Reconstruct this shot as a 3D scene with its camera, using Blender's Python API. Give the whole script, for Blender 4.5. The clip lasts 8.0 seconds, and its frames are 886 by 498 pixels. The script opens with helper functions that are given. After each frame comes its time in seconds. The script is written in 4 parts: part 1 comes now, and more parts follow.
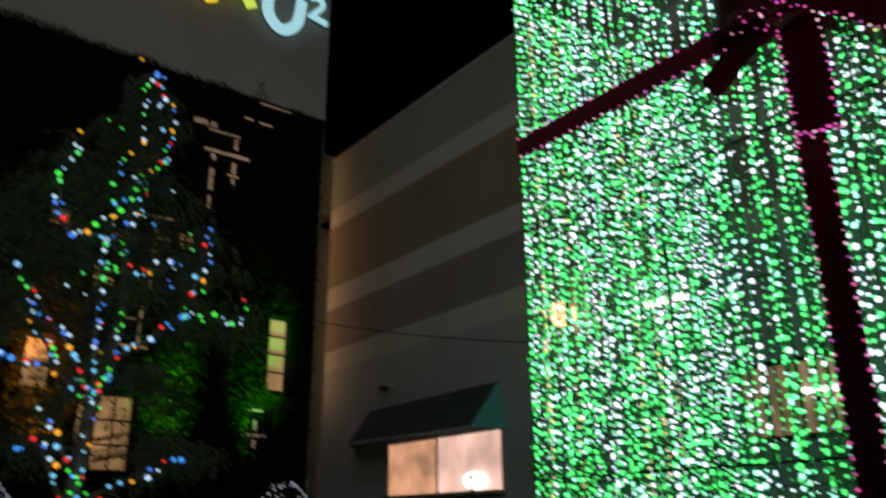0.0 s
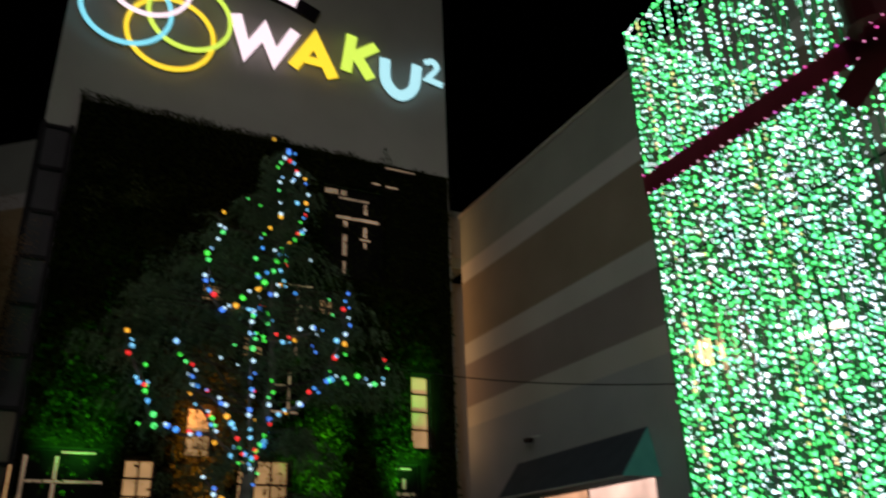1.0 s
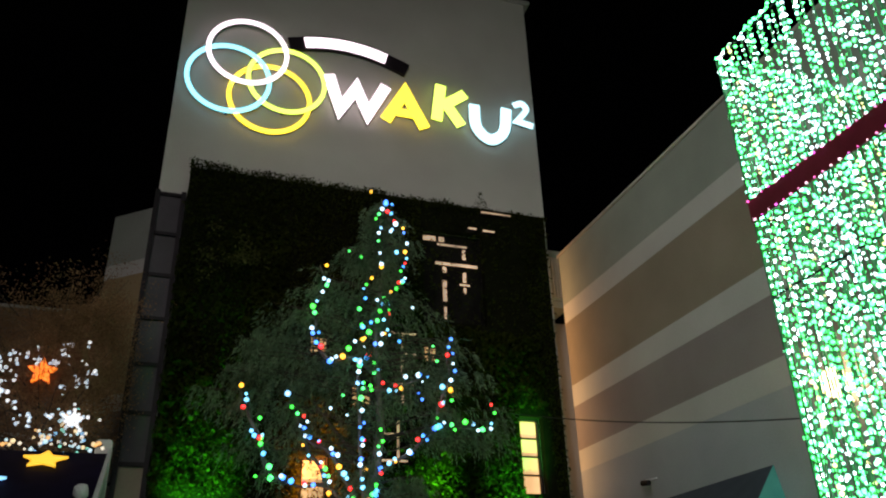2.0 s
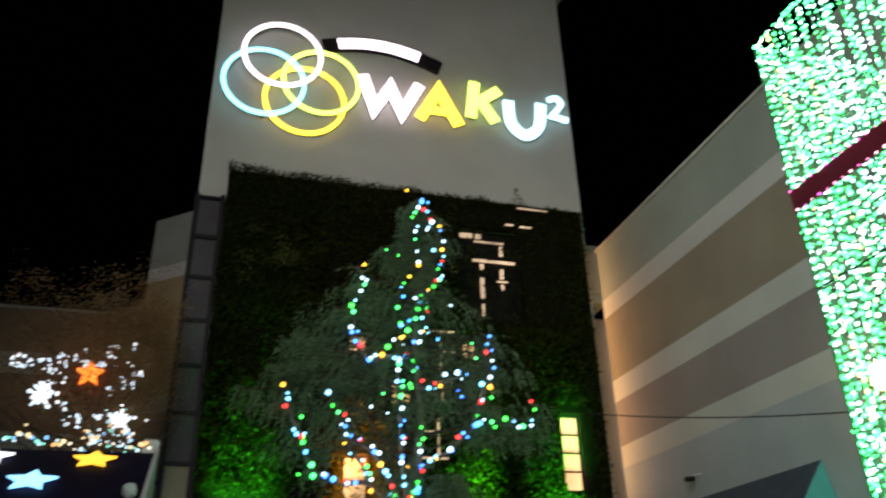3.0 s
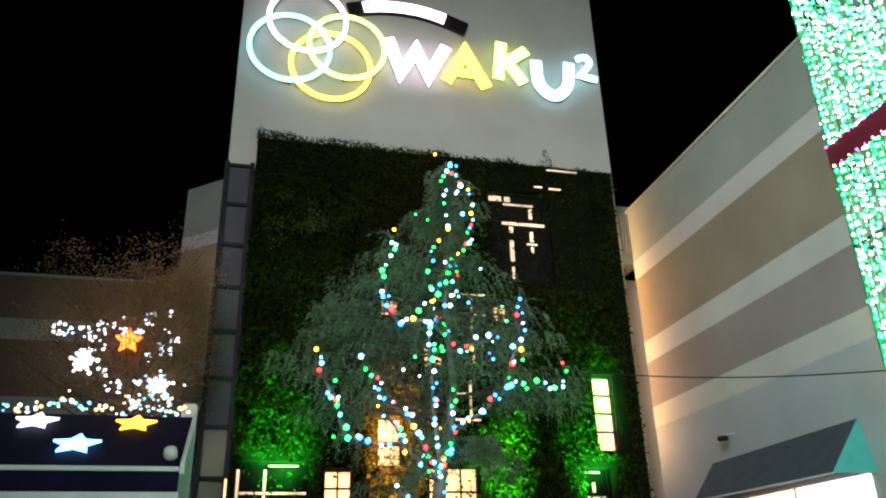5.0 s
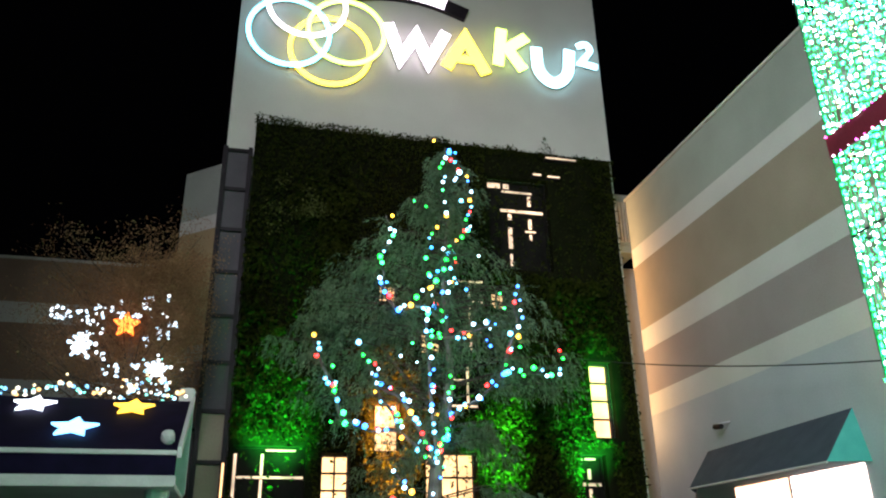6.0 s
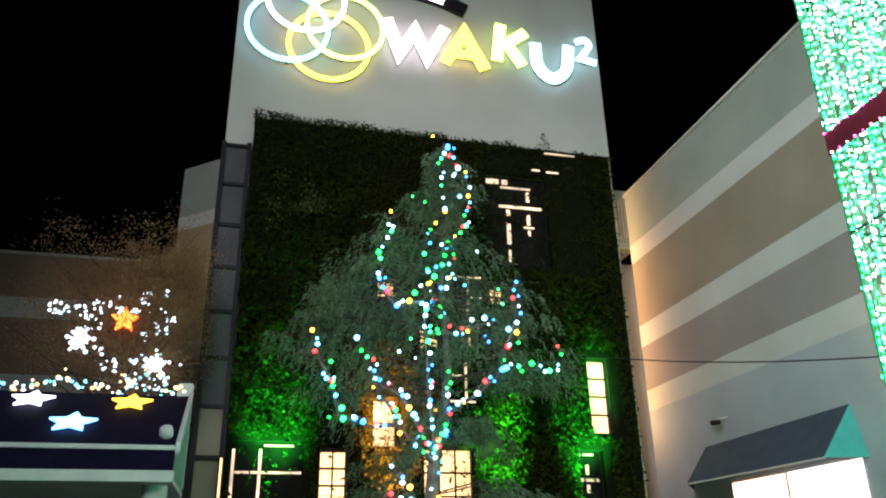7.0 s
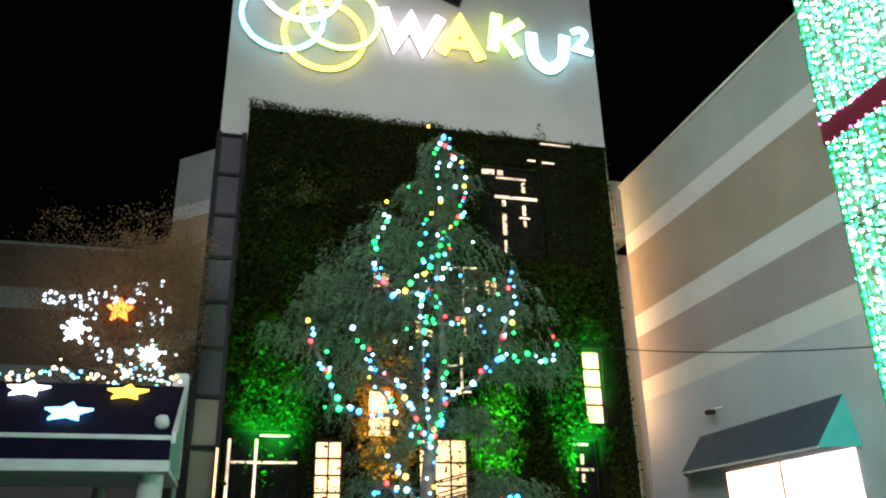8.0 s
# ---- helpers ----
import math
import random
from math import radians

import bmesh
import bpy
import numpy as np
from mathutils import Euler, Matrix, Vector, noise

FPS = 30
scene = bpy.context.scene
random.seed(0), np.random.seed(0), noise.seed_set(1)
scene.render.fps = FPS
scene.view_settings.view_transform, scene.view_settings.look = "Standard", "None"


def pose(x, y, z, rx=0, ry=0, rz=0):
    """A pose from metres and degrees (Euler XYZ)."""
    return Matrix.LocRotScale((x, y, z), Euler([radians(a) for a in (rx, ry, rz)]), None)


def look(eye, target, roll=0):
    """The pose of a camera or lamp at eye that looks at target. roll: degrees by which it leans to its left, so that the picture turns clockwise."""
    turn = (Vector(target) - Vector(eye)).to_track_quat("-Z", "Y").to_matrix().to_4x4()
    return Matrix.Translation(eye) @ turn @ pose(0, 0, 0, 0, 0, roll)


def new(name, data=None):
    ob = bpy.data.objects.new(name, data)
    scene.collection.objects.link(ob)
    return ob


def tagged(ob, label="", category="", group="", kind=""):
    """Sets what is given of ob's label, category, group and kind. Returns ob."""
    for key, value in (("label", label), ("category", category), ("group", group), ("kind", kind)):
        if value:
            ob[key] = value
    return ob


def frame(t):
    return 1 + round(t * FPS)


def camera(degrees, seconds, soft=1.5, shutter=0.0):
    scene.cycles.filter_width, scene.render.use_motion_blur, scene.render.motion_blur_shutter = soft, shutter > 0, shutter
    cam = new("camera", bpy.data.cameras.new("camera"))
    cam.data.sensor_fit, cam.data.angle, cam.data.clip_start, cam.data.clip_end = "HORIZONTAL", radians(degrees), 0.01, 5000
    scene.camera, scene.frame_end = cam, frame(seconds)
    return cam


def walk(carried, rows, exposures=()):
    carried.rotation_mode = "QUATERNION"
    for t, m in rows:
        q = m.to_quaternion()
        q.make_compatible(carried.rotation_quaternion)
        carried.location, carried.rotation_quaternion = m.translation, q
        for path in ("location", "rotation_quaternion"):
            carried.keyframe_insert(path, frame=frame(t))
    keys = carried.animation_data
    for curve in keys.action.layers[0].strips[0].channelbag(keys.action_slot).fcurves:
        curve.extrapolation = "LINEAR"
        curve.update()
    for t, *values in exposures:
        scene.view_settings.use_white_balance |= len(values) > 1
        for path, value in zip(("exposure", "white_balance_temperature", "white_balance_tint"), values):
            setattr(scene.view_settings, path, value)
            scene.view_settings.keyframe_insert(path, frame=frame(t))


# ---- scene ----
cam = camera(58.92, 8.0, soft=2.1, shutter=0.55)
PATH = [(0.0, -37.34, 19.45, 0.47), (0.2, -34.36, 21.12, 0.93), (0.3, -33.16, 21.58, 1.16), (0.5, -31.43, 22.09, 1.62),
        (0.7, -28.96, 22.64, 1.64), (0.8, -28.43, 22.77, 1.64), (1.0, -26.67, 23.33, 1.66), (1.2, -24.25, 25.11, 1.40),
        (1.3, -23.37, 25.67, 1.28), (1.5, -21.11, 26.45, 1.03), (1.7, -19.28, 26.61, 1.48), (2.8, -18.00, 26.90, 1.96),
        (3.0, -15.79, 26.61, 1.49), (3.2, -13.94, 25.80, 1.40), (3.3, -12.63, 25.42, 1.36), (3.5, -12.09, 23.84, 1.28),
        (3.7, -13.28, 22.48, 1.35), (3.8, -13.45, 22.50, 1.38), (4.0, -14.17, 22.44, 1.45), (4.2, -15.17, 23.28, 1.61),
        (4.3, -14.96, 23.34, 1.68), (4.5, -14.24, 23.55, 1.84), (4.7, -13.62, 23.99, 1.73), (5.8, -13.47, 23.99, 1.16),
        (6.0, -13.75, 23.05, 1.05), (6.5, -13.82, 22.91, 0.86), (7.0, -13.89, 22.73, 1.00), (7.5, -13.81, 22.42, 0.99),
        (8.0, -14.19, 22.02, 1.09)]
walk(cam, [(t, pose(0, 0, 1.6, 90 + pitch, roll, yaw)) for t, yaw, pitch, roll in PATH],
     exposures=[(0.0, -3.35, 6950, 17), (1.0, -2.95, 6950, 17), (1.7, -1.90, 6850, 16), (2.8, -1.15, 6700, 14), (3.5, -0.85, 6500, 12), (4.0, -0.5, 6300, 11), (4.5, -0.32, 6220, 11), (7.0, -0.20, 6030, 10), (8.0, -0.04, 5970, 9)])

# ---------------------------------------------------------------- world and lamps
world = bpy.data.worlds.new("night_sky")
scene.world = world
world.use_nodes = True
bg = world.node_tree.nodes["Background"]
bg.inputs["Color"].default_value = (0.35, 0.36, 0.45, 1)
bg.inputs["Strength"].default_value = 0.0012


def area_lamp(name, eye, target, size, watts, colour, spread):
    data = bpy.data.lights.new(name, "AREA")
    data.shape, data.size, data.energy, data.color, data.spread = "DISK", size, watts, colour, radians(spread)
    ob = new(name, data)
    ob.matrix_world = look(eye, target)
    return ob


def spot_lamp(name, eye, target, watts, colour, angle, blend=0.8, radius=0.08):
    data = bpy.data.lights.new(name, "SPOT")
    data.energy, data.color, data.spot_size, data.spot_blend, data.shadow_soft_size = watts, colour, radians(angle), blend, radius
    ob = new(name, data)
    ob.matrix_world = look(eye, target)
    return ob


# unseen area lamps behind the viewer, standing in for plaza lighting
area_lamp("plaza_standin_light", (-4, -4, 7), (7, 16, 9), 3.0, 375, (1.0, 0.94, 0.86), 84)
area_lamp("plaza_standin_light", (-1.5, -0.5, 12), (8, 15, 7), 2.0, 315, (0.93, 0.95, 0.98), 96)
# coloured floodlights at the foot of the planted wall
for x, w, colour in ((0.6, 14500, (0.05, 1.0, 0.07)), (2.85, 42000, (1.0, 0.32, 0.05)), (5.05, 21000, (0.10, 1.0, 0.04)), (7.0, 15500, (0.05, 1.0, 0.08))):
    spot_lamp("wall_floodlight", (x, 14.55, 2.0), (x, 15.75, 4.5), w, colour, 36, 0.9, 0.2)
# unseen tall area lamp standing in for warm light in the tower's gap
data = bpy.data.lights.new("warm_gap_light", "AREA")
data.shape, data.size, data.size_y, data.energy, data.color = "RECTANGLE", 0.25, 6.6, 105, (1.0, 0.54, 0.20)
gap_light = new("warm_gap_light", data)
gap_light.matrix_world = look((8.62, 17.2, 7.7), (9.5, 16.85, 7.7))


# ---------------------------------------------------------------- materials
def nodes_of(m):
    m.use_nodes = True
    return m.node_tree.nodes, m.node_tree.links, m.node_tree.nodes["Principled BSDF"]


def surface(name, dark, light, rough=0.7, metal=0.0, scale=3.0, fine=40.0, bump=0.2, random_by="", spread=0.25, through_light=0.0, shine=0.5):
    """A surface whose colour wanders between two tones at two scales, with fine relief."""
    m = bpy.data.materials.new(name)
    n, l, bsdf = nodes_of(m)
    coord = n.new("ShaderNodeTexCoord")
    big, small = n.new("ShaderNodeTexNoise"), n.new("ShaderNodeTexNoise")
    big.inputs["Scale"].default_value, big.inputs["Detail"].default_value = scale, 5
    small.inputs["Scale"].default_value, small.inputs["Detail"].default_value = fine, 3
    for t in (big, small):
        l.new(coord.outputs["Object"], t.inputs["Vector"])
    add = n.new("ShaderNodeMath")
    add.operation = "MULTIPLY_ADD"
    l.new(small.outputs["Fac"], add.inputs[0])
    add.inputs[1].default_value = 0.5
    l.new(big.outputs["Fac"], add.inputs[2])
    ramp = n.new("ShaderNodeValToRGB")
    ramp.color_ramp.elements[0].position, ramp.color_ramp.elements[1].position = 0.5, 1.0
    ramp.color_ramp.elements[0].color, ramp.color_ramp.elements[1].color = (*dark, 1), (*light, 1)
    l.new(add.outputs[0], ramp.inputs["Fac"])
    out = ramp.outputs["Color"]
    if random_by:
        hsv = n.new("ShaderNodeHueSaturation")
        source = n.new("ShaderNodeObjectInfo" if random_by == "object" else "ShaderNodeNewGeometry")
        rng = n.new("ShaderNodeMapRange")
        rng.inputs["To Min"].default_value, rng.inputs["To Max"].default_value = 1 - spread, 1 + spread
        l.new(source.outputs["Random" if random_by == "object" else "Random Per Island"], rng.inputs["Value"])
        l.new(rng.outputs[0], hsv.inputs["Value"])
        l.new(out, hsv.inputs["Color"])
        out = hsv.outputs["Color"]
    l.new(out, bsdf.inputs["Base Color"])
    bsdf.inputs["Specular IOR Level"].default_value = shine
    bsdf.inputs["Roughness"].default_value, bsdf.inputs["Metallic"].default_value = rough, metal
    if bump:
        b = n.new("ShaderNodeBump")
        b.inputs["Strength"].default_value, b.inputs["Distance"].default_value = bump, 0.01
        l.new(small.outputs["Fac"], b.inputs["Height"])
        l.new(b.outputs[0], bsdf.inputs["Normal"])
    if through_light:
        bsdf.inputs["Subsurface Weight"].default_value = 0.0
        tr, mix = n.new("ShaderNodeBsdfTranslucent"), n.new("ShaderNodeMixShader")
        l.new(out, tr.inputs["Color"])
        mix.inputs[0].default_value = through_light
        l.new(bsdf.outputs[0], mix.inputs[1])
        l.new(tr.outputs[0], mix.inputs[2])
        l.new(mix.outputs[0], n["Material Output"].inputs["Surface"])
    return m


def glowing(name, colours, strength, uneven=0.0):
    """A light source; with several colours each island takes one of them by chance."""
    m = bpy.data.materials.new(name)
    n, l, bsdf = nodes_of(m)
    bsdf.inputs["Base Color"].default_value = (0.3, 0.3, 0.3, 1)
    bsdf.inputs["Emission Strength"].default_value = strength
    if len(colours) == 1:
        bsdf.inputs["Emission Color"].default_value = (*colours[0], 1)
        if uneven:
            coord, noise_tex, rng = n.new("ShaderNodeTexCoord"), n.new("ShaderNodeTexNoise"), n.new("ShaderNodeMapRange")
            noise_tex.inputs["Scale"].default_value = 1.6
            l.new(coord.outputs["Object"], noise_tex.inputs["Vector"])
            l.new(noise_tex.outputs["Fac"], rng.inputs["Value"])
            rng.inputs["From Min"].default_value, rng.inputs["From Max"].default_value = 0.3, 0.7
            rng.inputs["To Min"].default_value, rng.inputs["To Max"].default_value = strength * (1 - uneven), strength * (1 + uneven)
            l.new(rng.outputs[0], bsdf.inputs["Emission Strength"])
    else:
        geo, ramp = n.new("ShaderNodeNewGeometry"), n.new("ShaderNodeValToRGB")
        ramp.color_ramp.interpolation = "CONSTANT"
        while len(ramp.color_ramp.elements) < len(colours):
            ramp.color_ramp.elements.new(1.0)
        for i, c in enumerate(colours):
            ramp.color_ramp.elements[i].position = i / len(colours)
            ramp.color_ramp.elements[i].color = (*c, 1)
        l.new(geo.outputs["Random Per Island"], ramp.inputs["Fac"])
        l.new(ramp.outputs["Color"], bsdf.inputs["Emission Color"])
    return m


M_TOWER = surface("tower_paint", (0.50, 0.48, 0.45), (0.62, 0.60, 0.56), 0.85, scale=0.5, fine=30, bump=0.15)
M_BAND = surface("pale_band_paint", (0.47, 0.465, 0.45), (0.61, 0.60, 0.58), 0.85, scale=0.6, fine=35)
# grey paint; its green tint stands for green light spilled from the gift box
M_GREY = surface("green_spill_grey_paint", (0.255, 0.28, 0.25), (0.35, 0.38, 0.345), 0.85, scale=0.6, fine=35)
M_TAN = surface("tan_paint", (0.24, 0.20, 0.15), (0.34, 0.28, 0.22), 0.85, scale=0.6, fine=35)
# tan with the corner's warm light put into its colour
M_TAN_WARM_LIT = surface("warm_lit_tan_paint", (0.28, 0.205, 0.11), (0.38, 0.285, 0.16), 0.85, scale=0.6, fine=35)
M_MAUVE = surface("mauve_paint", (0.25, 0.21, 0.21), (0.34, 0.30, 0.30), 0.85, scale=0.6, fine=35)
M_BLUEGREY = surface("lower_wall_paint", (0.34, 0.36, 0.40), (0.46, 0.48, 0.52), 0.85, scale=0.6, fine=35)
M_INFILL = surface("infill_panel", (0.050, 0.042, 0.054), (0.085, 0.073, 0.090), 0.7, scale=1.2, fine=40)
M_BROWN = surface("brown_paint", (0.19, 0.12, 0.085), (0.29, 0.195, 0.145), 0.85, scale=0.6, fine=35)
M_CAP = surface("parapet_metal", (0.45, 0.44, 0.42), (0.6, 0.58, 0.55), 0.5, 0.3)
M_DARK = surface("dark_steel", (0.010, 0.007, 0.010), (0.024, 0.018, 0.024), 0.6, 0.0, scale=4, shine=0.2)
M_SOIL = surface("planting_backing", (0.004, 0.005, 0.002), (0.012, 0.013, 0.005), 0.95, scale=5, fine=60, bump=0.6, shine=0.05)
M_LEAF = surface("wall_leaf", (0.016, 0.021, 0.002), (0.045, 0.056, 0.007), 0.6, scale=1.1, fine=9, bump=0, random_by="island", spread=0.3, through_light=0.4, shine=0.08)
M_TUFT = surface("creeper_leaf", (0.060, 0.072, 0.016), (0.115, 0.125, 0.04), 0.6, scale=1.5, fine=10, bump=0, random_by="island", spread=0.4, through_light=0.3, shine=0.1)
M_NEEDLE = surface("tree_needle", (0.072, 0.120, 0.066), (0.165, 0.245, 0.140), 0.65, scale=1.5, fine=12, bump=0, random_by="island", spread=0.45, through_light=0.25, shine=0.15)
M_AUTUMN = surface("autumn_leaf", (0.21, 0.115, 0.06), (0.37, 0.21, 0.115), 0.7, scale=1.5, fine=12, bump=0, random_by="island", spread=0.3, through_light=0.2, shine=0.1)
M_BARK = surface("bark", (0.10, 0.09, 0.08), (0.24, 0.22, 0.20), 0.9, scale=6, fine=50, bump=0.6)
M_TWIG = surface("dark_twig", (0.035, 0.026, 0.02), (0.075, 0.055, 0.042), 0.9, scale=6, fine=50, bump=0.3)
M_GROUND = surface("paving", (0.12, 0.115, 0.11), (0.22, 0.21, 0.20), 0.8, scale=0.7, fine=30)
M_NAVY = surface("navy_sheet", (0.004, 0.003, 0.014), (0.009, 0.006, 0.028), 0.85, scale=4, fine=60, shine=0.1)
M_WHITE = surface("white_paint", (0.45, 0.46, 0.48), (0.62, 0.63, 0.64), 0.6, scale=2, fine=40)
M_AWNING = surface("blue_canvas", (0.022, 0.042, 0.07), (0.042, 0.068, 0.105), 0.85, scale=3, fine=120, bump=0.3)
M_TEAL = surface("teal_canvas", (0.05, 0.32, 0.34), (0.08, 0.42, 0.44), 0.85, scale=3, fine=120, bump=0.3)
M_RIBBON = surface("maroon_ribbon", (0.12, 0.008, 0.018), (0.20, 0.022, 0.04), 0.55, scale=5, fine=90, bump=0.3)
M_WIRE = surface("green_wire", (0.02, 0.18, 0.075), (0.055, 0.29, 0.13), 0.5, scale=20)
M_CABLE = surface("black_cable", (0.01, 0.01, 0.01), (0.03, 0.03, 0.03), 0.5)
M_SIGN_BODY = surface("sign_body", (0.40, 0.40, 0.40), (0.55, 0.55, 0.55), 0.5)
M_LOUVRE = surface("pale_louvre", (0.35, 0.32, 0.27), (0.5, 0.46, 0.4), 0.5, 0.2)
M_OPENING = surface("dark_opening", (0.006, 0.005, 0.005), (0.015, 0.014, 0.012), 0.9, scale=3, shine=0.1)
M_LITWIN = glowing("lit_window", [(1.0, 0.58, 0.24)], 2.8, 0.35)
# glow standing in for light on steel bars; also used for strip tubes
M_BAR_GLOW = glowing("window_light_gap", [(1.0, 0.68, 0.42)], 1.7, 0.6)
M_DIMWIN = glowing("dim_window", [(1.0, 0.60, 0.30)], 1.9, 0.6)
# pane glows for an unbuilt shop interior, one whiter and one warmer
M_SHOP = glowing("shop_pane_glow", [(1.0, 0.66, 0.54)], 8.5, 0.3)
M_SHOP_WARM = glowing("warm_shop_pane_glow", [(1.0, 0.52, 0.30)], 6.5, 0.45)
# extra glow for the bright lower corner of the shop window
M_PANE_BLOB = glowing("pane_corner_glow", [(1.0, 0.90, 0.82)], 26)
M_LAMP = glowing("warm_lamp", [(1.0, 0.66, 0.32)], 30)
M_TUBE = glowing("white_tube", [(1.0, 0.92, 0.78)], 60)
M_S_WHITE = glowing("sign_white", [(1.0, 0.82, 0.93)], 9.0)
M_S_CYAN = glowing("sign_cyan", [(0.20, 0.80, 1.0)], 7.8)
M_S_LIME = glowing("sign_lime", [(0.68, 1.0, 0.11)], 7.6)
M_S_YELLOW = glowing("sign_yellow", [(1.0, 0.72, 0.03)], 9.0)
M_S_PALE = glowing("sign_pale_blue", [(0.42, 0.88, 1.0)], 7.6)
M_LED_GREEN = glowing("green_leds", [(0.04, 1.0, 0.20), (0.05, 0.9, 0.26), (0.03, 0.8, 0.14), (0.3, 1.0, 0.75), (0.04, 1.0, 0.22), (0.03, 0.6, 0.14), (0.06, 1.0, 0.32), (0.7, 1.0, 1.0), (0.35, 0.9, 0.7),
                                     (0.04, 0.9, 0.2), (0.8, 0.95, 1.0)], 25)
M_LED_PALE = glowing("pale_leds", [(0.8, 1.0, 1.1), (0.05, 1.0, 0.25), (0.65, 0.9, 1.1), (0.04, 0.8, 0.2), (0.3, 1.0, 0.8), (0.75, 0.85, 1.1), (0.04, 0.9, 0.2), (0.06, 1.0, 0.3)], 25)
M_LED_AMBER = glowing("amber_leds", [(1.0, 0.7, 0.35), (0.9, 0.9, 0.3), (0.05, 1.0, 0.16), (1.0, 0.85, 0.6)], 13)
M_LED_TREE = glowing("tree_leds", [(0.02, 0.14, 1.0), (0.02, 1.0, 0.06), (1.0, 0.44, 0.02), (0.30, 0.62, 1.0), (0.03, 0.30, 1.0), (1.0, 0.012, 0.012), (0.03, 0.9, 0.14), (0.50, 0.80, 1.0),
                                   (0.04, 0.22, 1.0), (0.05, 1.0, 0.20), (0.22, 0.55, 1.0), (1.0, 0.50, 0.02), (0.08, 0.45, 1.0), (0.45, 0.75, 1.0), (0.02, 1.0, 0.08), (0.15, 0.60, 1.0)], 11)
M_LED_WHITE = glowing("white_leds", [(0.75, 0.9, 1.0), (0.9, 0.95, 1.0), (0.6, 0.8, 1.0)], 4.0)
M_LED_PURPLE = glowing("purple_leds", [(1.0, 0.08, 0.5), (0.8, 0.08, 0.7), (1.0, 0.25, 0.6), (1.0, 0.6, 0.8)], 11)
M_STAR_ORANGE = glowing("orange_star_light", [(1.0, 0.20, 0.01)], 6)
M_STAR_BLUE = glowing("blue_star_light", [(0.22, 0.62, 1.0)], 5)
M_STAR_YELLOW = glowing("yellow_star_light", [(1.0, 0.55, 0.02)], 4)


# ---------------------------------------------------------------- building blocks
def link(name, bm, material, parent=None, label=""):
    mesh = bpy.data.meshes.new(name)
    bm.to_mesh(mesh)
    bm.free()
    mesh.materials.append(material)
    ob = new(name, mesh)
    if parent:
        ob.parent = parent
    if label:
        ob["label"] = label
    return ob


def part(name, bm, material, parent, label=""):
    return link(name, bm, material, parent, label)


def thing(name, label, category, group="", kind=""):
    return tagged(new(name), label, category, group, kind)


def structure(name, bm, material, label, category):
    return tagged(link(name, bm, material), label, category, kind="structure")


def box(x0, x1, y0, y1, z0, z1, bevel=0.0, bm=None):
    own = bmesh.new()
    bmesh.ops.create_cube(own, size=1)
    bmesh.ops.scale(own, vec=(x1 - x0, y1 - y0, z1 - z0), verts=own.verts)
    bmesh.ops.translate(own, vec=((x0 + x1) / 2, (y0 + y1) / 2, (z0 + z1) / 2), verts=own.verts)
    if bevel:
        bmesh.ops.bevel(own, geom=own.edges[:], offset=bevel, segments=2, affect="EDGES")
    if bm is None:
        return own
    tmp = bpy.data.meshes.new("tmp")
    own.to_mesh(tmp)
    own.free()
    bm.from_mesh(tmp)
    bpy.data.meshes.remove(tmp)
    return bm


def tube(points, radii, sides=8, bm=None):
    """A round bar through the points, with a radius at each."""
    bm = bm or bmesh.new()
    pts = [Vector(q) for q in points]
    if not hasattr(radii, "__len__"):
        radii = [radii] * len(pts)
    rings = []
    for i, q in enumerate(pts):
        d = (pts[min(i + 1, len(pts) - 1)] - pts[max(i - 1, 0)]).normalized()
        a = d.cross(Vector((0, 0, 1)) if abs(d.z) < 0.9 else Vector((1, 0, 0))).normalized()
        b = d.cross(a)
        rings.append([bm.verts.new(q + radii[i] * (math.cos(k * math.tau / sides) * a + math.sin(k * math.tau / sides) * b)) for k in range(sides)])
    for r, s in zip(rings, rings[1:]):
        for k in range(sides):
            bm.faces.new((r[k], r[(k + 1) % sides], s[(k + 1) % sides], s[k]))
    bm.faces.new(rings[0][::-1])
    bm.faces.new(rings[-1])
    return bm


def prism(outline, y0, y1, bevel=0.0):
    """A flat outline in x and z, given depth from y0 to y1."""
    bm = bmesh.new()
    front = [bm.verts.new((x, y0, z)) for x, z in outline]
    face = bm.faces.new(front)
    got = bmesh.ops.extrude_face_region(bm, geom=[face])
    bmesh.ops.translate(bm, vec=(0, y1 - y0, 0), verts=[v for v in got["geom"] if isinstance(v, bmesh.types.BMVert)])
    bmesh.ops.recalc_face_normals(bm, faces=bm.faces[:])
    return bm


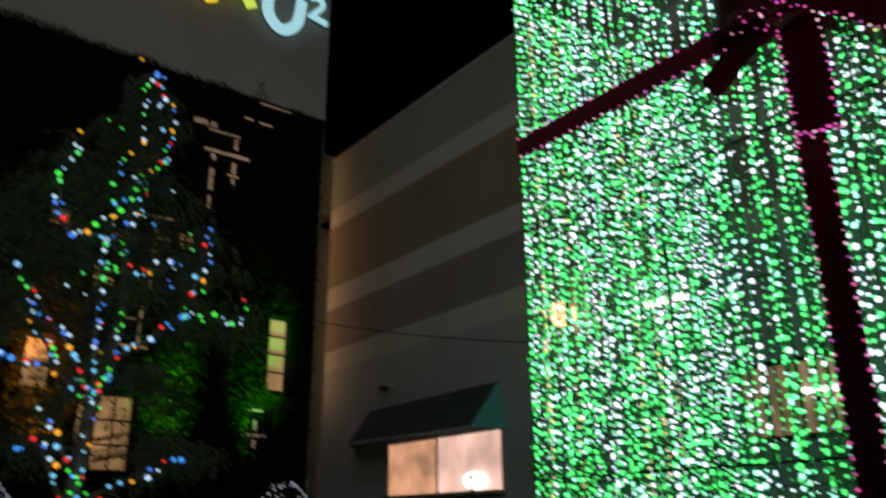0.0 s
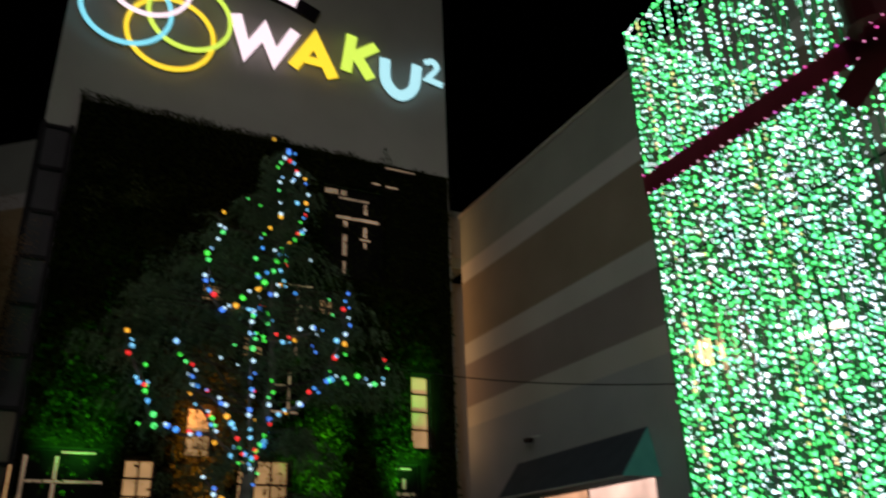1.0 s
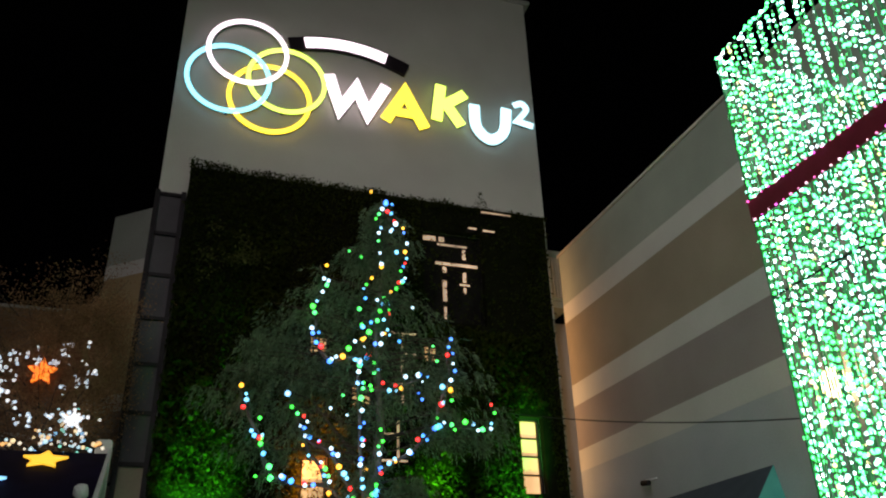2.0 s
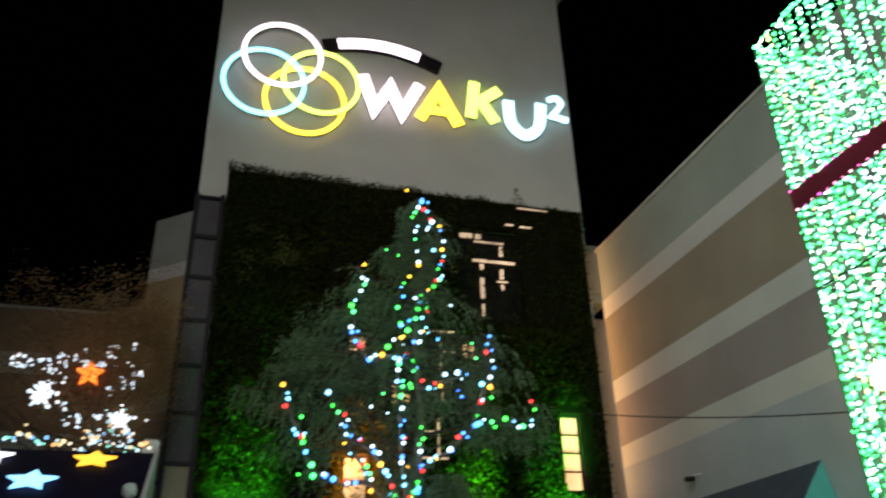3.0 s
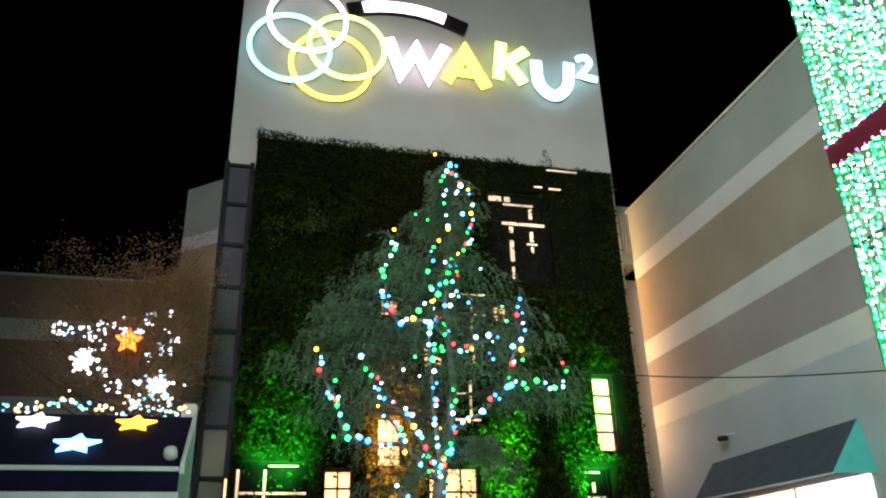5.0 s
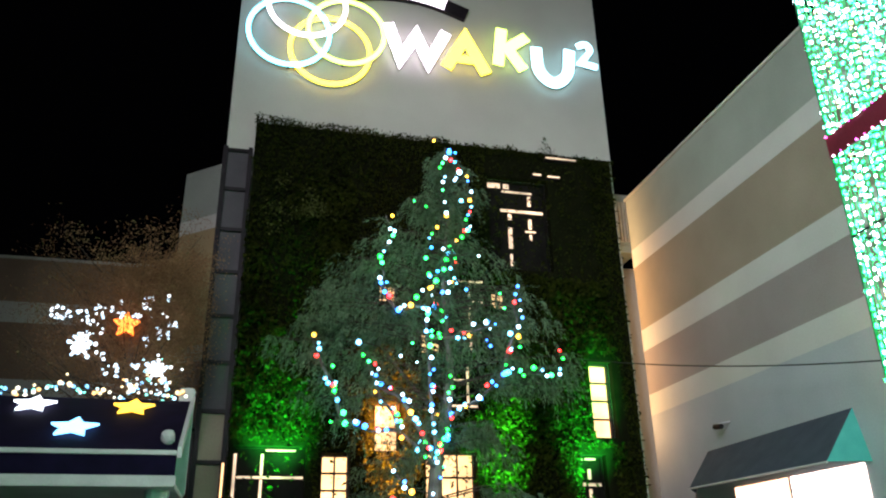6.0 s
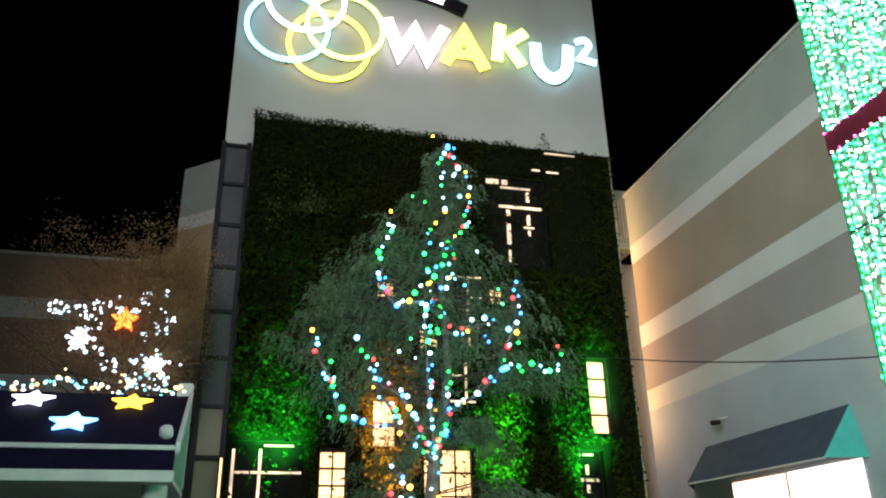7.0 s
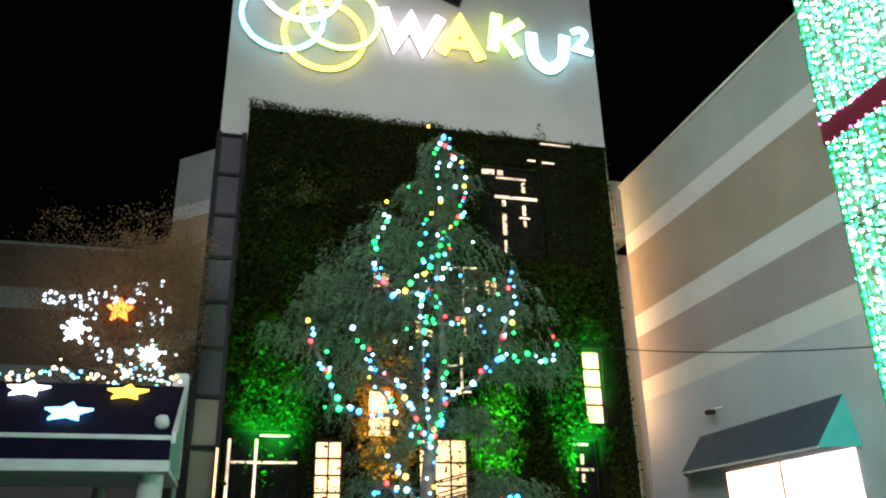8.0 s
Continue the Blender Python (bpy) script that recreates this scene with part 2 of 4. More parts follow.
def stroke(path, half, y0, y1, closed=False):
    """A band of even width along a path in x and z, with depth: the lit body of a sign's shape."""
    pts = [Vector((x, z)) for x, z in path]
    n = len(pts)
    sides = []
    for i in range(n):
        a = pts[(i - 1) % n] if closed or i else pts[i]
        b = pts[(i + 1) % n] if closed or i < n - 1 else pts[i]
        d1, d2 = (pts[i] - a), (b - pts[i])
        d1, d2 = (d1.normalized() if d1.length else d2.normalized()), (d2.normalized() if d2.length else d1.normalized())
        m = (d1 + d2).normalized()
        nrm = Vector((-m.y, m.x))
        k = half / max(0.45, nrm.dot(Vector((-d1.y, d1.x))))
        sides.append((pts[i] + nrm * k, pts[i] - nrm * k))
    bm = bmesh.new()
    rows = [[bm.verts.new((q.x, y, q.y)) for q, y in ((l, y0), (r, y0), (r, y1), (l, y1))] for l, r in sides]
    for i in range(n if closed else n - 1):
        r, s = rows[i], rows[(i + 1) % n]
        for k in range(4):
            bm.faces.new((r[k], r[(k + 1) % 4], s[(k + 1) % 4], s[k]))
    if not closed:
        bm.faces.new(rows[0])
        bm.faces.new(rows[-1][::-1])
    bmesh.ops.recalc_face_normals(bm, faces=bm.faces[:])
    return bm


def smooth_path(points, n=8):
    """Points along a soft curve through the given ones."""
    v = [Vector(q) for q in points]
    v = [2 * v[0] - v[1]] + v + [2 * v[-1] - v[-2]]
    out = []
    for i in range(1, len(v) - 2):
        for k in range(n):
            t = k / n
            out.append(0.5 * (2 * v[i] + (v[i + 1] - v[i - 1]) * t + (2 * v[i - 1] - 5 * v[i] + 4 * v[i + 1] - v[i + 2]) * t * t
                              + (3 * v[i] - v[i - 1] - 3 * v[i + 1] + v[i + 2]) * t ** 3))
    return out + [v[-2]]


def unit_bulb():
    bm = bmesh.new()
    bmesh.ops.create_icosphere(bm, subdivisions=1, radius=1)
    bm.verts.ensure_lookup_table()
    got = np.array([v.co[:] for v in bm.verts]), np.array([[v.index for v in f.verts] for f in bm.faces])
    bm.free()
    return got


BULB, BULB_F = unit_bulb()


def bulbs(name, places, size, material, parent, tall=1.0, label=""):
    """Small round bulbs at the given places, joined into one part."""
    places = np.asarray(places, float)
    n = len(places)
    scales = size * np.random.uniform(0.6, 1.35, n) if not hasattr(size, "__len__") else np.asarray(size)
    verts = (places[:, None, :] + BULB[None] * scales[:, None, None] * np.array([1, 1, tall])).reshape(-1, 3)
    faces = (BULB_F[None] + len(BULB) * np.arange(n)[:, None, None]).reshape(-1, 3)
    mesh = bpy.data.meshes.new(name)
    mesh.from_pydata(verts.tolist(), [], faces.tolist())
    mesh.materials.append(material)
    ob = new(name, mesh)
    ob.parent = parent
    return tagged(ob, label, kind="stuff")


def leaves(name, centres, along, lengths, widths, material, parent, label="", kind="stuff"):
    """Folded leaf blades: each is two triangles about a midrib."""
    c, a = np.asarray(centres, float), np.asarray(along, float)
    n = len(c)
    a /= np.linalg.norm(a, axis=1)[:, None] + 1e-9
    r = np.random.normal(size=(n, 3))
    s = np.cross(a, r)
    s /= np.linalg.norm(s, axis=1)[:, None] + 1e-9
    up = np.cross(a, s)
    L, W = np.asarray(lengths)[:, None], np.asarray(widths)[:, None]
    verts = np.stack([c, c + a * L * 0.5 + s * W * 0.5 + up * W * 0.15, c + a * L, c + a * L * 0.5 - s * W * 0.5 + up * W * 0.15], 1).reshape(-1, 3)
    k = 4 * np.arange(n)[:, None]
    faces = np.concatenate([k + np.array([[0, 1, 2]]), k + np.array([[0, 2, 3]])])
    mesh = bpy.data.meshes.new(name)
    mesh.from_pydata(verts.tolist(), [], faces.tolist())
    mesh.materials.append(material)
    ob = new(name, mesh)
    ob.parent = parent
    return tagged(ob, label, kind=kind)


def star(cx, cz, outer, inner=0.45, turn=90.0):
    return [(cx + (outer if k % 2 == 0 else outer * inner) * math.cos(radians(turn + 36 * k)),
             cz + (outer if k % 2 == 0 else outer * inner) * math.sin(radians(turn + 36 * k))) for k in range(10)]


def pierced(x0, x1, z0, z1, y0, y1, holes):
    """A wall slab in x and z with rectangular openings, as one connected mesh."""
    bm = bmesh.new()
    xs = sorted({x0, x1, *[v for h in holes for v in h[:2]]})
    zs = sorted({z0, z1, *[v for h in holes for v in h[2:]]})
    made = {}

    def corner(i, j, y):
        if (i, j, y) not in made:
            made[i, j, y] = bm.verts.new((xs[i], y, zs[j]))
        return made[i, j, y]

    def solid(i, j):
        if not (0 <= i < len(xs) - 1 and 0 <= j < len(zs) - 1):
            return False
        x, z = (xs[i] + xs[i + 1]) / 2, (zs[j] + zs[j + 1]) / 2
        return not any(h[0] < x < h[1] and h[2] < z < h[3] for h in holes)

    for i in range(len(xs) - 1):
        for j in range(len(zs) - 1):
            if not solid(i, j):
                continue
            for y in (y0, y1):
                bm.faces.new([corner(i, j, y), corner(i + 1, j, y), corner(i + 1, j + 1, y), corner(i, j + 1, y)])
            for (di, dj), (p, q) in (((-1, 0), ((0, 0), (0, 1))), ((1, 0), ((1, 0), (1, 1))), ((0, -1), ((0, 0), (1, 0))), ((0, 1), ((0, 1), (1, 1)))):
                if not solid(i + di, j + dj):
                    bm.faces.new([corner(i + p[0], j + p[1], y0), corner(i + q[0], j + q[1], y0), corner(i + q[0], j + q[1], y1), corner(i + p[0], j + p[1], y1)])
    bmesh.ops.recalc_face_normals(bm, faces=bm.faces[:])
    return bm


# ---------------------------------------------------------------- ground
bm = bmesh.new()
bmesh.ops.create_grid(bm, x_segments=2, y_segments=2, size=400)
structure("ground", bm, M_GROUND, "dark grey paved plaza ground at night", "ground")

# ---------------------------------------------------------------- tower
TX0, TX1, TY, TTOP = -0.92, 8.5, 16.0, 18.75
LIT = [(7.27, 7.85, 4.40, 6.10, 4, 1), (2.50, 3.05, 4.03, 5.05, 2, 1), (1.45, 2.05, 2.60, 4.00, 4, 2), (3.55, 4.65, 2.60, 4.08, 3, 3),
       (3.48, 3.98, 6.10, 6.65, 1, 2), (2.55, 3.00, 7.20, 7.70, 2, 2), (5.08, 5.50, 7.20, 7.68, 2, 2)]
BARRED = [(5.10, 6.66, 8.15, 10.56), (-0.24, 1.18, 2.60, 4.12), (6.90, 7.50, 2.60, 4.06), (4.12, 4.80, 4.90, 6.05), (4.30, 5.04, 6.20, 8.05)]
holes = [w[:4] for w in LIT] + BARRED
structure("wall_tower_front", pierced(TX0, TX1, 0, TTOP, TY, TY + 0.3, holes), M_TOWER, "pale grey rendered tower front wall", "wall")
structure("wall_tower_body", box(TX0, TX1, TY + 0.3, TY + 7, 0, TTOP - 0.01), M_TOWER, "pale grey rendered tower body", "wall")
structure("tower_cornice", box(TX0 - 0.16, TX1 + 0.18, TY - 0.10, TY + 7.1, TTOP, TTOP + 0.14, 0.02), M_CAP, "thin pale metal coping on the tower roof", "trim")


def lit_window(i, x0, x1, z0, z1, rows, cols):
    w = thing("window_%d" % i, "warm lit window with dark glazing bars behind creepers", "window", "tower windows", "structure")
    f = 0.045
    part("window_frame", pierced(x0, x1, z0, z1, TY + 0.02, TY + 0.12, [(x0 + f, x1 - f, z0 + f, z1 - f)]), M_DARK, w)
    # the panes themselves emit; no curtain or lit room stands behind them
    for r in range(rows):
        for c in range(cols):
            xa, xb = x0 + f + (x1 - x0 - 2 * f) * c / cols, x0 + f + (x1 - x0 - 2 * f) * (c + 1) / cols
            za, zb = z0 + f + (z1 - z0 - 2 * f) * r / rows, z0 + f + (z1 - z0 - 2 * f) * (r + 1) / rows
            part("pane", box(xa + 0.018, xb - 0.018, TY + 0.09, TY + 0.10, za + 0.02, zb - 0.02), M_LITWIN, w, "pane glowing in place of a warm lit curtain")
    bars = bmesh.new()
    for r in range(1, rows):
        z = z0 + f + (z1 - z0 - 2 * f) * r / rows
        box(x0 + f, x1 - f, TY + 0.05, TY + 0.08, z - 0.02, z + 0.02, bm=bars)
    for c in range(1, cols):
        x = x0 + f + (x1 - x0 - 2 * f) * c / cols
        box(x - 0.018, x + 0.018, TY + 0.055, TY + 0.085, z0 + f, z1 - f, bm=bars)
    if rows * cols > 1:
        part("glazing_bar", bars, M_DARK, w)
    else:
        bars.free()


for i, w in enumerate(LIT):
    lit_window(i + 1, *w)


def barred_opening(i, x0, x1, z0, z1, glow_bars):
    """A dark opening whose bars glow, standing in for a pale trellis catching light."""
    w = thing("window_%d" % i, "dark opening with glowing bars in place of a lit trellis", "window", "tower windows", "structure")
    part("window_frame", pierced(x0, x1, z0, z1, TY + 0.02, TY + 0.12, [(x0 + 0.04, x1 - 0.04, z0 + 0.04, z1 - 0.04)]), M_OPENING, w)
    part("dark_panel", box(x0 + 0.04, x1 - 0.04, TY + 0.10, TY + 0.13, z0 + 0.04, z1 - 0.04), M_OPENING, w)
    # each bar emits, where pale metal would only catch window light
    for a, b, c, d in glow_bars:
        part("glowing_bar", box(a, b, TY + 0.06, TY + 0.08, c, d, 0.006), M_BAR_GLOW, w, "glowing bar in place of pale steel catching light")


barred_opening(8, *BARRED[0], [(5.18, 5.52, 10.37, 10.50), (5.60, 5.74, 10.37, 10.50), (5.56, 6.32, 10.27, 10.32), (5.50, 6.58, 9.75, 9.82), (5.68, 5.77, 9.55, 9.70), (5.67, 5.77, 8.80, 9.34),
                            (5.69, 5.75, 8.36, 8.66), (6.20, 6.28, 9.95, 10.22), (6.19, 6.27, 9.34, 9.60), (6.10, 6.36, 9.25, 9.29), (6.20, 6.26, 9.05, 9.20), (5.16, 6.14, 8.23, 8.27)])
barred_opening(9, *BARRED[1], [(-0.20, 1.14, 3.515, 3.56), (0.315, 0.365, 2.70, 3.50), (0.315, 0.365, 3.575, 3.98), (-0.20, -0.145, 2.70, 3.98), (0.40, 0.98, 4.035, 4.07)])
barred_opening(10, *BARRED[2], [(6.95, 7.10, 3.43, 3.50), (7.15, 7.45, 3.43, 3.49), (7.16, 7.23, 3.57, 3.78), (7.16, 7.23, 3.20, 3.37), (7.02, 7.36, 3.97, 4.01)])
barred_opening(11, *BARRED[3], [(4.16, 4.76, 5.03, 5.07), (4.53, 4.58, 5.1, 5.9), (4.2, 4.7, 5.6, 5.63)])

barred_opening(14, *BARRED[4], [(4.63, 4.68, 6.3, 6.66), (4.63, 4.68, 6.8, 7.35), (4.63, 4.68, 7.5, 7.85), (4.36, 4.98, 7.88, 7.92), (4.36, 4.98, 7.40, 7.43), (4.4, 4.9, 6.70, 6.73)])

# steel truss along the tower's edge
truss = thing("steel_truss", "dark steel ladder truss fixed to the tower's edge", "truss")
for x in (-0.92, -0.38):
    part("post", box(x - 0.05, x + 0.05, 15.76, 15.86, 0, 10.62, 0.008), M_DARK, truss)
for k in range(12):
    z = 10.54 - 0.967 * k
    if z > 0.1:
        part("rung", box(-0.885, -0.415, 15.79, 15.85, z - 0.04, z + 0.04, 0.008), M_DARK, truss)
        part("bracket", box(-0.94, -0.90, 15.86, 16.0, z - 0.03, z + 0.03), M_DARK, truss)
part("infill_panel", box(-0.90, -0.40, 15.88, 15.985, 4.76, 10.58), M_INFILL, truss, "mauve-grey panel behind the truss")
# paler tan than the infill: the warm light down here is in its colour
part("warm_lit_panel", box(-0.90, -0.40, 15.88, 15.985, 0.0, 4.755), M_TAN, truss, "panel behind the lower truss, tan to stand for warm light")
strip = thing("wall_strip_light", "warm vertical strip light on the tower edge", "light")
part("tube", tube([(-0.38, 15.70, 2.3), (-0.38, 15.70, 3.75)], 0.02), M_LITWIN, strip)
part("holder", box(-0.42, -0.34, 15.722, 15.757, 2.25, 3.8), M_DARK, strip)

pipe = thing("drain_pipe", "pale vertical drain pipe beside the truss", "pipe")
part("pipe", tube([(-1.10, 15.95, 0), (-1.10, 15.95, 5.0), (-1.02, 16.1, 5.15)], 0.045, 10), M_WHITE, pipe)
for z in (1.2, 2.8, 4.4):
    part("clip", box(-1.16, -0.92, 15.92, 16.02, z - 0.025, z + 0.025, 0.005), M_DARK, pipe)

# ---------------------------------------------------------------- planted wall
GX0, GX1, GTOP = -0.31, 8.36, 11.30
green = thing("green_wall", "tall dark green living wall of creepers on the tower", "green wall")
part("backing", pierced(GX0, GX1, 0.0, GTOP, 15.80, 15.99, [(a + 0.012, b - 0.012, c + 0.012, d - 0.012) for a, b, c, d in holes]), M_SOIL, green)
rng = np.random.default_rng(4)


def wall_leaves(count, size, seed_depth, gate):
    x, z = rng.uniform(GX0, GX1 - 0.05, count), rng.uniform(0.1, GTOP - 0.03, count)
    keep = np.array([gate(a, b) for a, b in zip(x, z)])
    x, z = x[keep], z[keep]
    bump = np.array([noise.noise((a * 1.3, b * 1.3, 3.0)) + 0.6 * noise.noise((a * 4, b * 4, 9.0)) for a, b in zip(x, z)])
    y = 15.72 - seed_depth * np.clip(bump + 0.35, 0, 1.4) + rng.uniform(-0.06, 0.04, len(x))
    d = np.stack([rng.normal(0, 0.7, len(x)), rng.normal(-0.5, 0.4, len(x)), np.where(z > GTOP - 0.2, -0.6, rng.normal(-0.5, 0.6, len(x)))], 1)
    return np.stack([x, y, z], 1), d, size * rng.uniform(0.6, 1.4, len(x))


def in_hole(a, b, m):
    return any(h[0] - m < a < h[1] + m and h[2] - m < b < h[3] + m for h in holes)


def gate_fine(a, b):
    if a > 7.2 and in_hole(a, b, 0.12):
        return False
    if in_hole(a, b, 0.06):
        return random.random() < (0.22 if 4.2 < a < 6.7 and b > 6.2 else 0.07)
    if 5.0 < a < 7.7 and 8.0 < b < 11.1:
        return random.random() < 0.25
    return True


def gate_clumps(a, b):
    if in_hole(a, b, 0.14):
        return a < 7 and random.random() < 0.05
    v = noise.noise((a * 0.9 + 5, b * 0.6, 1.0))
    column = min(abs(a - c) for c in (0.45, 2.85, 5.05, 7.1)) < 0.75
    return v > (-0.75 if column and b < 6.5 else -0.25 if column and b < 8 or (a - 1.3) ** 2 + (b - 9.4) ** 2 < 0.5 else 0.15 if b < 9 else 0.6)


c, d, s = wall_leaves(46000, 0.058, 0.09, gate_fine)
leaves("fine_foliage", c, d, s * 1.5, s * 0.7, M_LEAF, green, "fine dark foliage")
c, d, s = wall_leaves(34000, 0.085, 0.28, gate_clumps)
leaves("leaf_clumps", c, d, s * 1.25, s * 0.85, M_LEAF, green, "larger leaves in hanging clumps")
fx = rng.uniform(GX0 - 0.03, GX1, 5200)
fx = fx[(fx < 6.55) | (fx > 7.35)]
fz = GTOP - 0.10 + 0.21 * (1 - fx / 8.3) + 0.05 * np.sin(fx * 5.3) * np.sin(fx * 1.9) - np.abs(rng.normal(0, 0.10, len(fx)))
fs = 0.042 * rng.uniform(0.6, 1.4, len(fx))
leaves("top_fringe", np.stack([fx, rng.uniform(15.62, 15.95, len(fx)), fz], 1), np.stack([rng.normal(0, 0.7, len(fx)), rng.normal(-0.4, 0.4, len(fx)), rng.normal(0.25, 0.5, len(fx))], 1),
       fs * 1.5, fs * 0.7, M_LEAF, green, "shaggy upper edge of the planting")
tuft_at, tuft_way = [], []
for k in range(16):
    cx, cz = random.gauss(0.95, 0.38), random.gauss(9.15, 0.25)
    for j in range(26):
        tuft_at.append((cx + random.gauss(0, 0.09), 15.45 + random.gauss(0, 0.06), cz + random.gauss(0, 0.08)))
        tuft_way.append((random.gauss(0, 0.6), -0.5 + random.gauss(0, 0.3), random.gauss(-0.6, 0.5)))
n = len(tuft_at)
leaves("creeper_tuft", tuft_at, tuft_way, np.random.uniform(0.06, 0.13, n), np.random.uniform(0.03, 0.06, n), M_TUFT, green, "paler tuft of creeper leaves")
for x in (0.6, 2.85, 5.05, 7.0):
    lamp = thing("floodlight", "small %s floodlight aimed up the planted wall" % ("orange" if x == 2.85 else "green"), "light", "wall floodlights")
    part("housing", box(x - 0.12, x + 0.12, 14.46, 14.62, 1.74, 1.88, 0.02), M_DARK, lamp)
    part("pole", tube([(x, 14.54, 0), (x, 14.54, 1.74)], 0.03), M_DARK, lamp)
for x0, x1, z in ((6.58, 7.36, 11.10), (6.22, 6.42, 10.60), (6.60, 6.90, 10.58)):
    tl = thing("strip_light", "thin white strip light at the top of the planted wall", "light", "strip lights")
    part("tube", tube([(x0, 15.62, z), (x1, 15.62, z)], 0.02), M_BAR_GLOW, tl)
    part("holder", box(x0, x1, 15.64, 15.99, z - 0.03, z + 0.03), M_DARK, tl)

sprig_at, sprig_way = [], []
for k in range(60):
    h = random.random()
    sprig_at.append((6.62 + random.gauss(0, 0.13 * (1.1 - h)), 15.70, 11.2 + 0.45 * h))
    sprig_way.append((random.gauss(0, 0.6), random.gauss(-0.2, 0.3), 0.8))
leaves("sprig", sprig_at, sprig_way, [0.09] * 60, [0.02] * 60, M_LEAF, green, "thin sprig growing above the planting")

# ---------------------------------------------------------------- sign
sign = thing("illuminated_sign", "glowing multicoloured rings and chunky shapes on the tower", "sign")
Y0, Y1 = 15.84, 15.9


def lit_face(ob):
    """Keep the glow on the face turned to the plaza; the rest is the dark metal body."""
    ob.data.materials.append(M_SIGN_BODY)
    for f in ob.data.polygons:
        f.material_index = 0 if f.normal.y < 0.3 else 1
    return ob


def ring(cx, cz, r, mat, y, label):
    path = [(cx + r * math.cos(k * math.tau / 56), cz + r * math.sin(k * math.tau / 56)) for k in range(56)]
    lit_face(part("ring", stroke(path, 0.052, y, y + 0.04, closed=True), mat, sign, label))


ring(0.66, 14.88, 0.95, M_S_WHITE, 15.80, "pinkish white glowing ring")
ring(0.27, 13.99, 0.97, M_S_CYAN, 15.82, "cyan glowing ring")
ring(1.66, 14.23, 0.94, M_S_LIME, 15.84, "lime glowing ring")
ring(1.28, 13.61, 0.97, M_S_YELLOW, 15.86, "yellow glowing ring")
lit_face(part("shape", stroke([(2.70, 14.66), (3.02, 13.66), (3.42, 14.40), (3.74, 13.66), (4.20, 14.62)], 0.145, Y0, Y1), M_S_WHITE, sign, "white glowing zigzag"))
lit_face(part("shape", stroke([(4.20, 13.58), (4.72, 14.55), (5.24, 13.52)], 0.145, Y0, Y1), M_S_YELLOW, sign, "yellow glowing peak"))
lit_face(part("crossbar", box(4.50, 4.95, Y0 + 0.004, Y1 - 0.004, 13.78, 13.98), M_S_YELLOW, sign, "yellow glowing bar"))
lit_face(part("shape", stroke([(5.72, 15.00), (5.58, 13.86)], 0.145, Y0, Y1), M_S_LIME, sign, "lime glowing bar"))
lit_face(part("shape", stroke([(6.40, 14.86), (5.86, 14.42), (6.26, 13.80)], 0.14, Y0 + 0.004, Y1 - 0.004), M_S_LIME, sign, "lime glowing chevron"))
lit_face(part("shape", stroke(smooth_path([(6.66, 14.56), (6.70, 13.85), (7.08, 13.52), (7.48, 13.85), (7.60, 14.62)], 6), 0.145, Y0, Y1), M_S_PALE, sign, "pale blue glowing channel"))
lit_face(part("shape", stroke(smooth_path([(7.84, 14.80), (8.08, 14.90), (8.20, 14.70), (7.90, 14.28)], 5) + [Vector((8.36, 14.20))], 0.075, Y0, Y1), M_S_PALE, sign, "small pale blue glowing hook"))
arch = [(1.66 + 3.12 * k / 16, 15.28 + 0.47 * math.sin(math.pi * (0.10 + 0.80 * k / 16)) - 0.12 * (k / 16)) for k in range(17)]
part("arch_panel", stroke(arch, 0.20, 15.86, 15.95), M_DARK, sign, "dark arched panel")
white = stroke([q for q in arch[2:14]], 0.15, 15.82, 15.86)
lit_face(part("arch_bar", white, M_S_WHITE, sign, "white glowing arched bar"))
for x, z in ((0.3, 13.02), (1.2, 14.6), (1.6, 13.29), (3.02, 13.66), (4.7, 13.88), (5.65, 14.4), (7.08, 13.52), (8.1, 14.23), (2.4, 15.6), (4.0, 15.5)):
    part("mounting_stud", tube([(x, 15.89, z), (x, 16.0, z)], 0.03, 6), M_DARK, sign)

# ---------------------------------------------------------------- striped buildings
BANDS = [(0.0, 5.18, M_BLUEGREY), (5.18, 5.68, M_BAND), (5.68, 6.76, M_MAUVE), (6.76, 7.30, M_BAND), (7.30, 8.97, M_TAN), (8.97, 9.47, M_BAND), (9.47, 10.90, M_GREY)]
WX = 9.4
for i, (z0, z1, m) in enumerate(BANDS):
    proud = 0.003 if m is M_BAND else 0.0
    structure("wall_east_course_%d" % (i + 1), box(WX - proud, WX + 0.4, -24, 17.1 + proud, z0, z1), m, "horizontally striped painted mall wall course", "wall")
structure("parapet_cap_east", box(WX - 0.05, WX + 0.45, -24, 17.14, 10.90, 10.97, 0.01), M_CAP, "pale metal parapet cap", "trim")
structure("wall_east_body", box(WX + 0.4, 24, -24, 17.1, 0, 10.85), M_GREY, "plain mall building body", "wall")
structure("wall_gap_back", box(TX1 + 0.002, WX + 3, 18.6, 18.9, 0, 9.6), M_BAND, "plain pale wall in the gap beside the tower", "wall")

louvre = thing("louvre_box", "pale metal louvred unit in the gap beside the tower", "ventilation unit")
part("casing", box(8.95, 9.85, 17.36, 17.95, 9.75, 11.25, 0.02), M_GREY, louvre)
for k in range(6):
    x = 9.02 + 0.09 * k
    part("slat", box(x - 0.024, x + 0.024, 17.28, 17.355, 9.82, 11.0, 0.01), M_LOUVRE, louvre)
part("bracket", box(9.1, 9.7, 17.40, 18.62, 9.55, 9.745), M_GREY, louvre)

